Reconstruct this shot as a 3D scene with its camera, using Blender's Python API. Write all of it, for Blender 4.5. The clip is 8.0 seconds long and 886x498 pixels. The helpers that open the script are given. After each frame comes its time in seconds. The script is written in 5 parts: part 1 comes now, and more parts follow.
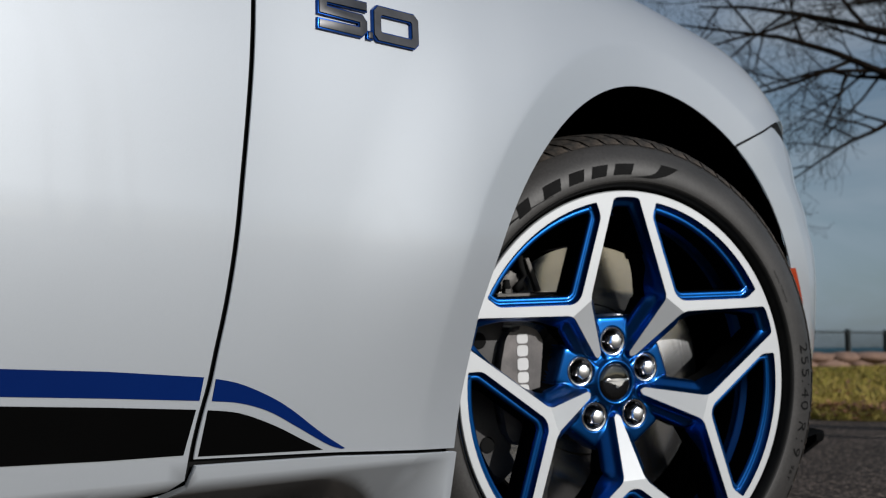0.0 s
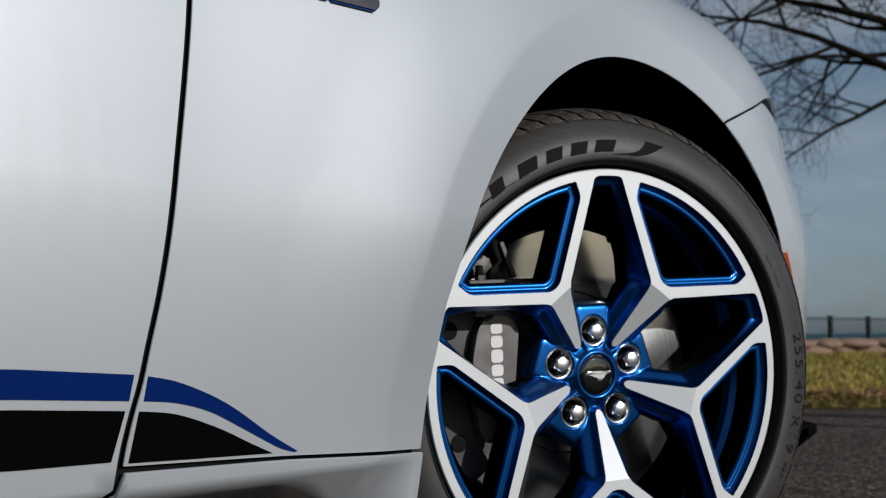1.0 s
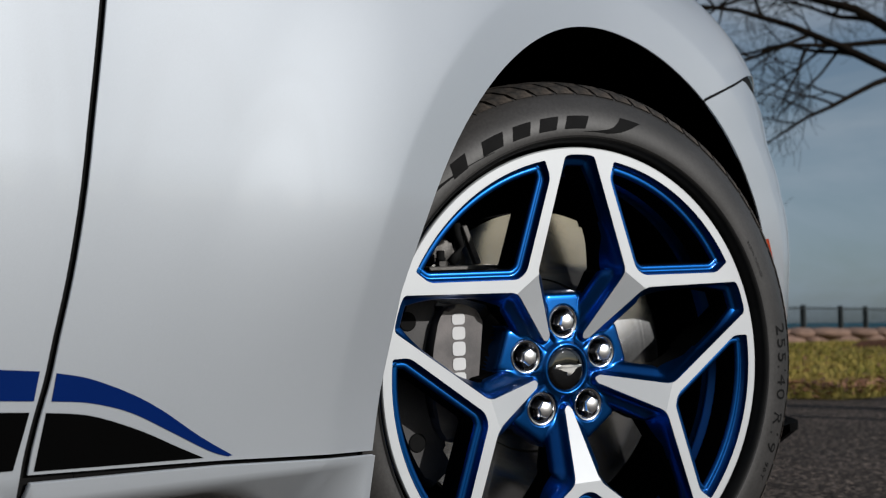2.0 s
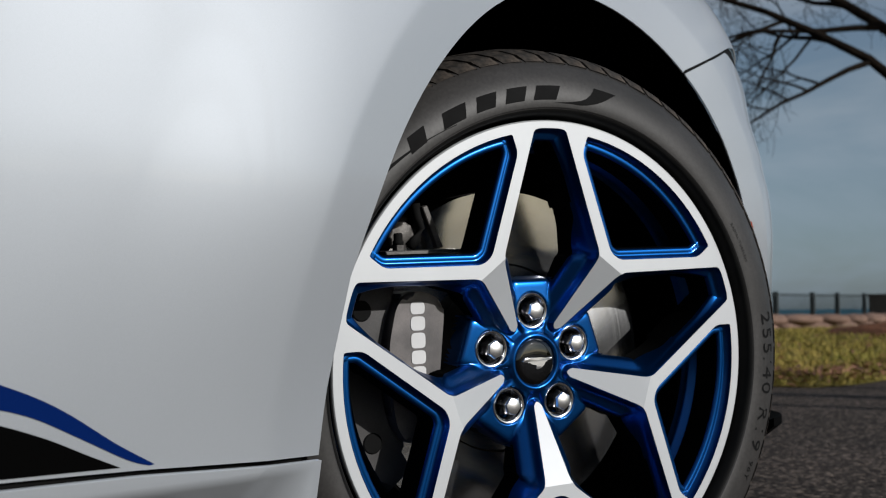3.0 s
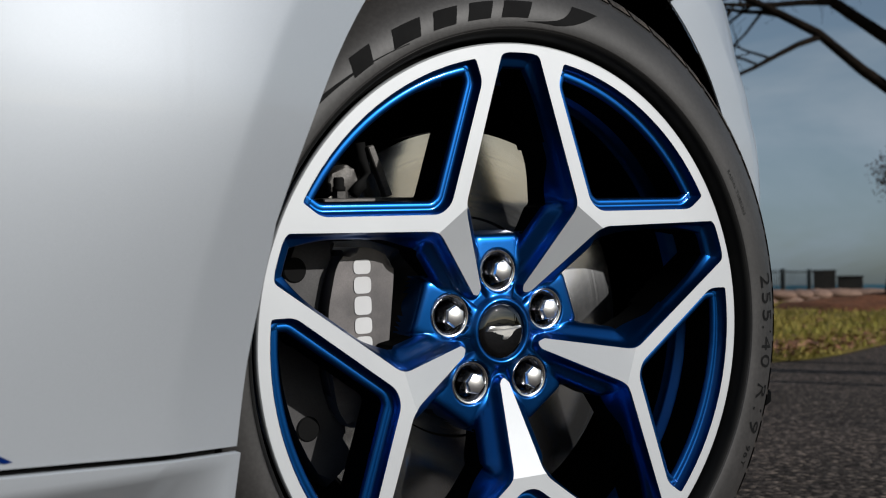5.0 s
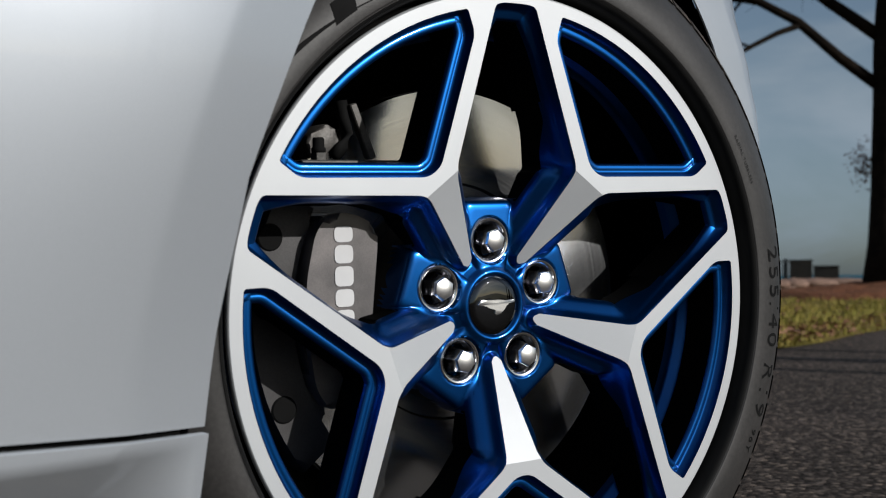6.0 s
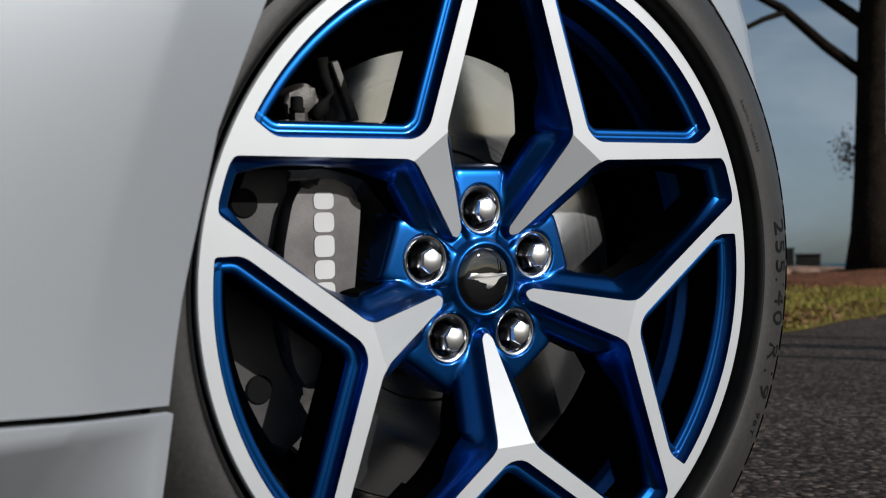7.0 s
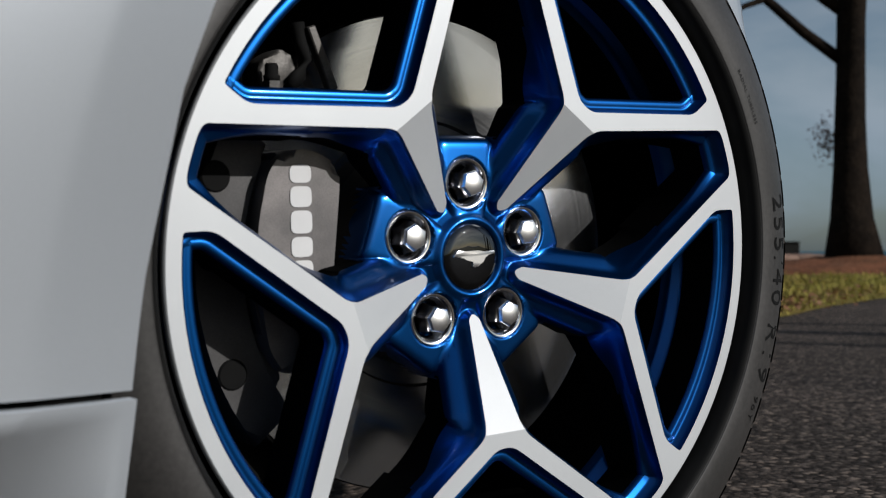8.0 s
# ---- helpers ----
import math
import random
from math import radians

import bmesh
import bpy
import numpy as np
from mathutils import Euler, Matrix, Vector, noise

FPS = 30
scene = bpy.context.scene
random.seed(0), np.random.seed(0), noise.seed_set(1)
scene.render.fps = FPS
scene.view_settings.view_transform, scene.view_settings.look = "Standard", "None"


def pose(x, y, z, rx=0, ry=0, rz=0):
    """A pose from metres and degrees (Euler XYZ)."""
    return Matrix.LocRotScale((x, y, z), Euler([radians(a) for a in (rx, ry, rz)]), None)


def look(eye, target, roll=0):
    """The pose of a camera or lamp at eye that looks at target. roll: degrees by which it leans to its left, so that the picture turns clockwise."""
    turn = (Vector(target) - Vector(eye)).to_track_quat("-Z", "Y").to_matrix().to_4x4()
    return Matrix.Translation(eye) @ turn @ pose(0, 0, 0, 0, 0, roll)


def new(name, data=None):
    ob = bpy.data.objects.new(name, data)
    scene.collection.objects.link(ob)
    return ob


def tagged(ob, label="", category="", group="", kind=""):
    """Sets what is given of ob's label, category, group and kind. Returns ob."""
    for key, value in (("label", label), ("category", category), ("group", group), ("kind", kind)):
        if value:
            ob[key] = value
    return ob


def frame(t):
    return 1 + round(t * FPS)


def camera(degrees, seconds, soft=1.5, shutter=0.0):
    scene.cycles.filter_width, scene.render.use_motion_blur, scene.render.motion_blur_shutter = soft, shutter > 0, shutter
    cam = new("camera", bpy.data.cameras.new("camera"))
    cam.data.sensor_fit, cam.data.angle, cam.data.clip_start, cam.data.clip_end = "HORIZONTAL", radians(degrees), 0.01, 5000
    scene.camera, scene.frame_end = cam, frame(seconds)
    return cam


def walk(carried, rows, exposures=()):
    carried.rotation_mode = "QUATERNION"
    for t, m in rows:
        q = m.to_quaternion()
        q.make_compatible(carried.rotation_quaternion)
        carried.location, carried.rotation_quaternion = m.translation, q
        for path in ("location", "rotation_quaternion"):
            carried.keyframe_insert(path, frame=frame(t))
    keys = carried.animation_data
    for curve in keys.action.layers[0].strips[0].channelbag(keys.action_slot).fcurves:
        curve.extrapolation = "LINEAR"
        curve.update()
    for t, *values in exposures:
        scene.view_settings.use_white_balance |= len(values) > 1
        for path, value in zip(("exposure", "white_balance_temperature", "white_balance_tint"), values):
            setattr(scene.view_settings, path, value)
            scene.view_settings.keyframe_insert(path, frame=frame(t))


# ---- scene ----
cam = camera(41.4, 8.0, soft=1.1)
cam.data.dof.use_dof = True
cam.data.dof.focus_distance = 1.12
cam.data.dof.aperture_fstop = 12.0
PATH = [
    (0.0, -1.3590, -0.8904, 0.3923, 94.909, 0.389, -47.467),
    (0.5, -1.3076, -0.8570, 0.3949, 94.598, 0.534, -47.799),
    (1.0, -1.2587, -0.8259, 0.3965, 94.303, 0.600, -48.250),
    (1.5, -1.2125, -0.7969, 0.3978, 94.014, 0.494, -48.852),
    (3.0, -1.0611, -0.7032, 0.4018, 93.090, 0.580, -50.744),
    (3.5, -1.0165, -0.6705, 0.4009, 92.782, 0.636, -51.397),
    (4.0, -0.9760, -0.6367, 0.3969, 92.531, 0.633, -52.080),
    (4.5, -0.9360, -0.6022, 0.3926, 92.219, 0.662, -52.705),
    (6.0, -0.8414, -0.5148, 0.3705, 91.381, 0.424, -54.381),
    (6.5, -0.8114, -0.4889, 0.3635, 91.067, 0.315, -54.912),
    (7.0, -0.7878, -0.4713, 0.3575, 90.759, 0.229, -55.237),
    (7.5, -0.7668, -0.4542, 0.3522, 90.494, 0.259, -55.714),
    (8.0, -0.7479, -0.4396, 0.3481, 90.240, 0.452, -56.212),
]
walk(cam, [(t, pose(x, y, z, rx, ry, rz)) for t, x, y, z, rx, ry, rz in PATH])

# ---- light ----
SUN_AZ, SUN_EL = radians(-86), radians(20)
sun_dir = Vector((math.cos(SUN_EL) * math.cos(SUN_AZ), math.cos(SUN_EL) * math.sin(SUN_AZ), math.sin(SUN_EL)))
sun = new("sun", bpy.data.lights.new("sun", "SUN"))
sun.data.energy, sun.data.angle, sun.data.color = 3.8, radians(0.6), (1.0, 0.98, 0.955)
sun.matrix_world = look(sun_dir * 30, (0, 0, 0))

world = bpy.data.worlds.new("sky")
scene.world = world
world.use_nodes = True
wn, wl = world.node_tree.nodes, world.node_tree.links
sky = wn.new("ShaderNodeTexSky")
sky.sky_type, sky.sun_disc = "NISHITA", False
sky.sun_elevation, sky.sun_rotation = SUN_EL, radians(90) - SUN_AZ
sky.air_density, sky.dust_density, sky.ozone_density = 1.0, 1.0, 2.5
tc = wn.new("ShaderNodeTexCoord")
stretch = wn.new("ShaderNodeMapping")
stretch.inputs["Scale"].default_value = (1.1, 1.1, 3.6)
cloud = wn.new("ShaderNodeTexNoise")
cloud.inputs["Scale"].default_value, cloud.inputs["Detail"].default_value = 2.1, 7.0
cloud.inputs["Roughness"].default_value, cloud.inputs["Distortion"].default_value = 0.55, 0.6
veil = wn.new("ShaderNodeMapRange")
veil.inputs["From Min"].default_value, veil.inputs["From Max"].default_value = 0.40, 0.68
veil.inputs["To Min"].default_value, veil.inputs["To Max"].default_value = 0.10, 0.75
mixc = wn.new("ShaderNodeMix")
mixc.data_type = "RGBA"
mixc.inputs[7].default_value = (5.4, 6.0, 6.6, 1)
wl.new(tc.outputs["Generated"], stretch.inputs["Vector"])
wl.new(stretch.outputs["Vector"], cloud.inputs["Vector"])
wl.new(cloud.outputs["Fac"], veil.inputs["Value"])
wl.new(veil.outputs["Result"], mixc.inputs[0])
wl.new(sky.outputs["Color"], mixc.inputs[6])
sep = wn.new("ShaderNodeSeparateXYZ")
low = wn.new("ShaderNodeMapRange")
low.interpolation_type = "SMOOTHSTEP"
low.inputs["From Min"].default_value, low.inputs["From Max"].default_value = -0.02, 0.22
low.inputs["To Min"].default_value, low.inputs["To Max"].default_value = 1.0, 0.0
haze = wn.new("ShaderNodeMix")
haze.data_type, haze.blend_type = "RGBA", "MULTIPLY"
haze.inputs[7].default_value = (0.68, 0.805, 0.97, 1)
wl.new(tc.outputs["Generated"], sep.inputs["Vector"])
wl.new(sep.outputs["Z"], low.inputs["Value"])
wl.new(low.outputs["Result"], haze.inputs[0])
wl.new(mixc.outputs[2], haze.inputs[6])
wl.new(haze.outputs[2], wn["Background"].inputs["Color"])
wn["Background"].inputs["Strength"].default_value = 0.072
scene.view_settings.exposure = -0.10


# ---- materials ----
def material(name, colour, rough=0.5, metal=0.0, coat=0.0, coat_rough=0.03, second=None, scale=8.0, grain=0.0, grain_scale=300.0,
             bump=0.0, bump_scale=200.0, specular=0.5, rough_spread=0.0, per_piece=0.0, grain_span=0.2):
    """A principled material with two scales of colour variation and a fine relief, in metres."""
    m = bpy.data.materials.new(name)
    m.use_nodes = True
    n, l = m.node_tree.nodes, m.node_tree.links
    b = n["Principled BSDF"]
    b.inputs["Roughness"].default_value, b.inputs["Metallic"].default_value = rough, metal
    b.inputs["Coat Weight"].default_value, b.inputs["Coat Roughness"].default_value = coat, coat_rough
    b.inputs["Specular IOR Level"].default_value = specular
    b.inputs["Base Color"].default_value = (*colour, 1)
    co = n.new("ShaderNodeTexCoord")
    out = None
    if second is not None:
        big = n.new("ShaderNodeTexNoise")
        big.inputs["Scale"].default_value, big.inputs["Detail"].default_value = scale, 5.0
        l.new(co.outputs["Object"], big.inputs["Vector"])
        ramp = n.new("ShaderNodeMapRange")
        ramp.inputs["From Min"].default_value, ramp.inputs["From Max"].default_value = 0.35, 0.65
        l.new(big.outputs["Fac"], ramp.inputs["Value"])
        mx = n.new("ShaderNodeMix")
        mx.data_type = "RGBA"
        mx.inputs[6].default_value, mx.inputs[7].default_value = (*colour, 1), (*second, 1)
        l.new(ramp.outputs["Result"], mx.inputs[0])
        out = mx.outputs[2]
        if rough_spread:
            rr = n.new("ShaderNodeMapRange")
            rr.inputs["To Min"].default_value, rr.inputs["To Max"].default_value = rough - rough_spread, rough + rough_spread
            l.new(big.outputs["Fac"], rr.inputs["Value"])
            l.new(rr.outputs["Result"], b.inputs["Roughness"])
    if grain:
        fine = n.new("ShaderNodeTexNoise")
        fine.inputs["Scale"].default_value, fine.inputs["Detail"].default_value = grain_scale, 3.0
        l.new(co.outputs["Object"], fine.inputs["Vector"])
        gr = n.new("ShaderNodeMapRange")
        gr.inputs["From Min"].default_value, gr.inputs["From Max"].default_value = 0.5 - grain_span, 0.5 + grain_span
        gr.inputs["To Min"].default_value, gr.inputs["To Max"].default_value = 1 - grain, 1 + grain
        l.new(fine.outputs["Fac"], gr.inputs["Value"])
        mul = n.new("ShaderNodeMix")
        mul.data_type, mul.blend_type = "RGBA", "MULTIPLY"
        mul.inputs[0].default_value = 1.0
        if out is None:
            mul.inputs[6].default_value = (*colour, 1)
        else:
            l.new(out, mul.inputs[6])
        l.new(gr.outputs["Result"], mul.inputs[7])
        out = mul.outputs[2]
    if per_piece:
        info = n.new("ShaderNodeObjectInfo")
        pr = n.new("ShaderNodeMapRange")
        pr.inputs["To Min"].default_value, pr.inputs["To Max"].default_value = 1 - per_piece, 1 + per_piece
        l.new(info.outputs["Random"], pr.inputs["Value"])
        pm = n.new("ShaderNodeMix")
        pm.data_type, pm.blend_type = "RGBA", "MULTIPLY"
        pm.inputs[0].default_value = 1.0
        if out is None:
            pm.inputs[6].default_value = (*colour, 1)
        else:
            l.new(out, pm.inputs[6])
        l.new(pr.outputs["Result"], pm.inputs[7])
        out = pm.outputs[2]
    if out is not None:
        l.new(out, b.inputs["Base Color"])
    if bump:
        bn = n.new("ShaderNodeTexNoise")
        bn.inputs["Scale"].default_value, bn.inputs["Detail"].default_value = bump_scale, 4.0
        l.new(co.outputs["Object"], bn.inputs["Vector"])
        bp = n.new("ShaderNodeBump")
        bp.inputs["Strength"].default_value, bp.inputs["Distance"].default_value = 1.0, bump
        l.new(bn.outputs["Fac"], bp.inputs["Height"])
        l.new(bp.outputs["Normal"], b.inputs["Normal"])
    return m


PAINT = material("silver_paint", (0.428, 0.455, 0.486), 0.50, 0.46, 0.8, 0.03, (0.415, 0.442, 0.473), 3.0, 0.06, 2500)
BLUE = material("blue_wheel_paint", (0.0010, 0.064, 0.240), 0.34, 0.96, 0.3, 0.12, (0.0010, 0.056, 0.215), 20, 0.08, 3000)
BLUE_FILM = material("blue_stripe_film", (0.0005, 0.012, 0.088), 0.5, 0.0, 0.0, 0.1, (0.0005, 0.0105, 0.08), 6, 0.03, 800, 0, 300, 0.06)
MACHINED = material("machined_aluminium", (0.47, 0.487, 0.50), 0.55, 0.35, 0.25, 0.25, (0.445, 0.46, 0.475), 14, 0.03, 1500)
RUBBER = material("dusty_tyre_rubber", (0.034, 0.032, 0.031), 0.5, 0, 0, 0, (0.021, 0.020, 0.019), 9, 0.2, 260, 0.00010, 900, 0.35, 0.05)
# tyre rubber blackened for the shade on the bulge's inner flank
RUBBER_BLACK = material("rubber_blackened_for_shade", (0.005, 0.005, 0.005), 0.6, 0, 0, 0, (0.008, 0.0078, 0.0075), 30, 0, 300, 0.00008, 900, 0.10)
RUBBER_MARK = material("dark_sidewall_marking", (0.006, 0.006, 0.006), 0.8, 0, 0, 0, (0.009, 0.009, 0.009), 40, 0, 300, 0.00008, 900, 0.08)
TREAD = material("scuffed_tread_rubber", (0.050, 0.041, 0.034), 0.8, 0, 0, 0, (0.018, 0.017, 0.016), 60, 0.45, 220, 0.0004, 350, 0.2, 0, 0.15)
CHROME = material("chrome", (0.74, 0.74, 0.75), 0.16, 1.0, 0, 0, (0.66, 0.66, 0.67), 60)
# chrome darkened to paint in the black reflections on the hex sides
NUT_BODY = material("chrome_with_dark_reflection", (0.20, 0.20, 0.21), 0.12, 1.0, 0, 0, (0.14, 0.14, 0.15), 60)
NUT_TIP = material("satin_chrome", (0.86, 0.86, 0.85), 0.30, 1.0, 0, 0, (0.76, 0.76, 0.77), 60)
PIANO = material("gloss_black", (0.085, 0.091, 0.10), 0.02, 1.0, 0.3, 0.02, (0.078, 0.084, 0.093), 30)
# black plastic, and the shade painted onto the wheel's inner walls
MATT_BLACK = material("matt_black_plastic_and_shade", (0.0016, 0.0016, 0.0016), 0.8, 0, 0, 0, (0.0024, 0.0024, 0.0024), 20, 0.1, 500, 0.0001, 800, 0.02)
STRIPE_BLACK = material("black_stripe_film", (0.0014, 0.0014, 0.0014), 0.8, 0, 0, 0, (0.0018, 0.0018, 0.0018), 6, 0.05, 800, 0, 300, 0.015)
GAP_BLACK = material("black_rubber_and_bore_shade", (0.004, 0.004, 0.004), 0.8, 0, 0, 0, (0.006, 0.006, 0.006), 20, 0, 300, 0, 300, 0.1)
DISC = material("brake_disc_steel", (0.44, 0.445, 0.45), 0.22, 0.96, 0, 0, (0.40, 0.40, 0.40), 25, 0.05, 700)
DISC_NODES = DISC.node_tree.nodes
swirl = DISC_NODES.new("ShaderNodeTangent")
swirl.direction_type, swirl.axis = "RADIAL", "Y"
DISC_NODES["Principled BSDF"].inputs["Anisotropic"].default_value = 0.85
DISC.node_tree.links.new(swirl.outputs["Tangent"], DISC_NODES["Principled BSDF"].inputs["Tangent"])
rings_co = DISC_NODES.new("ShaderNodeTexCoord")
rings_flat = DISC_NODES.new("ShaderNodeVectorMath")
rings_flat.operation = "MULTIPLY"
rings_flat.inputs[1].default_value = (1, 0, 1)
rings_len = DISC_NODES.new("ShaderNodeVectorMath")
rings_len.operation = "LENGTH"
rings = DISC_NODES.new("ShaderNodeTexNoise")
rings.noise_dimensions = "1D"
rings.inputs["Scale"].default_value, rings.inputs["Detail"].default_value = 420.0, 4.0
rings_rough = DISC_NODES.new("ShaderNodeMapRange")
rings_rough.inputs["From Min"].default_value, rings_rough.inputs["From Max"].default_value = 0.3, 0.7
rings_rough.inputs["To Min"].default_value, rings_rough.inputs["To Max"].default_value = 0.16, 0.20
DISC.node_tree.links.new(rings_co.outputs["Object"], rings_flat.inputs[0])
DISC.node_tree.links.new(rings_flat.outputs["Vector"], rings_len.inputs[0])
DISC.node_tree.links.new(rings_len.outputs["Value"], rings.inputs["W"])
DISC.node_tree.links.new(rings.outputs["Fac"], rings_rough.inputs["Value"])
DISC.node_tree.links.new(rings_rough.outputs["Result"], DISC_NODES["Principled BSDF"].inputs["Roughness"])
HAT = material("disc_hat_oxide", (0.018, 0.016, 0.015), 0.75, 0.1, 0, 0, (0.012, 0.011, 0.010), 25, 0.15, 400)
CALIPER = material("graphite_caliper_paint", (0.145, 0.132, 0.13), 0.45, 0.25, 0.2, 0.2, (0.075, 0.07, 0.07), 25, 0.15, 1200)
# darker caliper copy, with the shade behind the spokes in its colour
CALIPER_DARK = material("caliper_darkened_for_shade", (0.046, 0.043, 0.043), 0.65, 0.0, 0.0, 0.3, (0.032, 0.030, 0.030), 25, 0.2, 900)
WHITE = material("white_print", (0.58, 0.58, 0.58), 0.6, 0, 0, 0, (0.54, 0.54, 0.54), 40)
IRON = material("cast_iron", (0.12, 0.115, 0.11), 0.55, 0.7, 0, 0, (0.07, 0.065, 0.06), 60, 0.2, 500, 0.0002, 500)
ORANGE = material("orange_lens", (0.32, 0.035, 0.008), 0.15, 0, 0.5, 0.05, (0.28, 0.03, 0.008), 30)
BADGE_GREY = material("badge_graphite", (0.045, 0.045, 0.048), 0.38, 0.5, 0.2, 0.2, (0.065, 0.065, 0.07), 60)
BADGE_BLUE = material("badge_blue_edge", (0.002, 0.055, 0.26), 0.28, 0.9, 0.2, 0.06, (0.005, 0.05, 0.26), 60)
ASPHALT = material("asphalt", (0.118, 0.094, 0.080), 0.9, 0, 0, 0, (0.088, 0.072, 0.061), 1.1, 0.35, 210, 0.0, 60, 0.06)


def add_aggregate(m, scale, depth):
    """Stones of uneven grey in the binder: each cell its own tone, sunk joints between them."""
    n, l = m.node_tree.nodes, m.node_tree.links
    b = n["Principled BSDF"]
    co = n.new("ShaderNodeTexCoord")
    cells = n.new("ShaderNodeTexVoronoi")
    cells.inputs["Scale"].default_value, cells.inputs["Randomness"].default_value = scale, 1.0
    l.new(co.outputs["Object"], cells.inputs["Vector"])
    split = n.new("ShaderNodeSeparateColor")
    l.new(cells.outputs["Color"], split.inputs["Color"])
    tone = n.new("ShaderNodeValToRGB")
    for at, v in ((0.25, 0.40), (0.60, 0.85), (0.85, 1.35)):
        e = tone.color_ramp.elements.new(at)
        e.color = (v, v, v, 1)
    tone.color_ramp.elements[0].color, tone.color_ramp.elements[-1].color = (0.25, 0.25, 0.25, 1), (2.6, 2.5, 2.35, 1)
    l.new(split.outputs["Red"], tone.inputs["Fac"])
    joint = n.new("ShaderNodeMapRange")
    joint.inputs["From Min"].default_value, joint.inputs["From Max"].default_value = 0.35, 0.75
    joint.inputs["To Min"].default_value, joint.inputs["To Max"].default_value = 1.0, 0.45
    l.new(cells.outputs["Distance"], joint.inputs["Value"])
    mul = n.new("ShaderNodeMix")
    mul.data_type, mul.blend_type = "RGBA", "MULTIPLY"
    mul.inputs[0].default_value = 1.0
    l.new(b.inputs["Base Color"].links[0].from_socket, mul.inputs[6])
    l.new(tone.outputs["Color"], mul.inputs[7])
    sink = n.new("ShaderNodeMix")
    sink.data_type, sink.blend_type = "RGBA", "MULTIPLY"
    sink.inputs[0].default_value = 1.0
    l.new(mul.outputs[2], sink.inputs[6])
    l.new(joint.outputs["Result"], sink.inputs[7])
    l.new(sink.outputs[2], b.inputs["Base Color"])
    bp = n.new("ShaderNodeBump")
    bp.inputs["Strength"].default_value, bp.inputs["Distance"].default_value = 0.8, depth
    l.new(joint.outputs["Result"], bp.inputs["Height"])
    l.new(bp.outputs["Normal"], b.inputs["Normal"])


add_aggregate(ASPHALT, 85, 0.003)
GRASS = material("dry_grass_ground", (0.17, 0.145, 0.03), 0.9, 0, 0, 0, (0.22, 0.155, 0.045), 0.9, 0.35, 14, 0.01, 30, 0.1)
BLADE = material("grass_blades", (0.19, 0.175, 0.03), 0.7, 0, 0, 0, (0.27, 0.20, 0.05), 1.1, 0.25, 20, 0, 300, 0.2)
LEAF = material("fallen_leaves", (0.17, 0.07, 0.035), 0.75, 0, 0, 0, (0.30, 0.16, 0.10), 6, 0.3, 40, 0, 300, 0.2)
MULCH = material("brown_mulch", (0.22, 0.088, 0.045), 0.95, 0, 0, 0, (0.14, 0.065, 0.035), 3, 0.4, 25, 0.02, 25, 0.1)
BARK = material("dark_bark", (0.008, 0.0065, 0.0055), 0.95, 0, 0, 0, (0.016, 0.012, 0.009), 5, 0.4, 30, 0.012, 22, 0.03)
STONE = material("pinkish_wall_stone", (0.25, 0.16, 0.12), 0.9, 0, 0, 0, (0.17, 0.11, 0.085), 1.6, 0.2, 20, 0.01, 12, 0.2, 0, 0.15)
FENCE = material("dark_green_fence_paint", (0.008, 0.014, 0.017), 0.6, 0, 0, 0, (0.010, 0.016, 0.018), 3)
SEA = material("sea_water", (0.018, 0.085, 0.12), 0.7, 0, 0, 0, (0.022, 0.10, 0.135), 0.02, 0, 300, 0, 0.5, 0.08)
SHED = material("dark_weathered_timber", (0.016, 0.016, 0.016), 0.85, 0, 0, 0, (0.028, 0.025, 0.022), 2, 0.2, 20, 0.004, 30, 0.2)
RED_LEAF = material("russet_foliage", (0.13, 0.035, 0.03), 0.8, 0, 0, 0, (0.09, 0.05, 0.03), 3, 0.3, 15)


# ---- mesh helpers ----
def link_mesh(name, verts, faces, mat, parent=None, label="", smooth=True, sharp=None):
    me = bpy.data.meshes.new(name)
    me.from_pydata([tuple(v) for v in verts], [], faces)
    me.update()
    me.materials.append(mat)
    if smooth:
        me.polygons.foreach_set("use_smooth", [True] * len(me.polygons))
        if sharp is not None:
            me.set_sharp_from_angle(angle=radians(sharp))
    ob = new(name, me)
    if parent is not None:
        ob.parent = parent
    if label:
        tagged(ob, label)
    return ob


def part(name, bm, mat, parent=None, label="", smooth=True, sharp=35):
    me = bpy.data.meshes.new(name)
    bmesh.ops.recalc_face_normals(bm, faces=bm.faces)
    bm.to_mesh(me)
    bm.free()
    me.materials.append(mat)
    if smooth:
        me.polygons.foreach_set("use_smooth", [True] * len(me.polygons))
        me.set_sharp_from_angle(angle=radians(sharp))
    ob = new(name, me)
    if parent is not None:
        ob.parent = parent
    if label:
        tagged(ob, label)
    return ob


def empty(name, m=None):
    ob = new(name)
    if m is not None:
        ob.matrix_world = m
    return ob


def lathe_y(profile, steps=128, closed=False, a0=0.0, a1=360.0):
    """Rings about the local y axis from (radius, y) pairs."""
    full = abs(a1 - a0) >= 359.9
    n = steps if full else steps + 1
    verts, faces = [], []
    for i in range(n):
        a = radians(a0 + (a1 - a0) * i / steps)
        for r, y in profile:
            verts.append((r * math.cos(a), y, r * math.sin(a)))
    k = len(profile)
    for i in range(steps):
        j = (i + 1) % n
        for q in range(k - 1 + (1 if closed else 0)):
            p = (q + 1) % k
            faces.append((i * k + q, i * k + p, j * k + p, j * k + q))
    return verts, faces


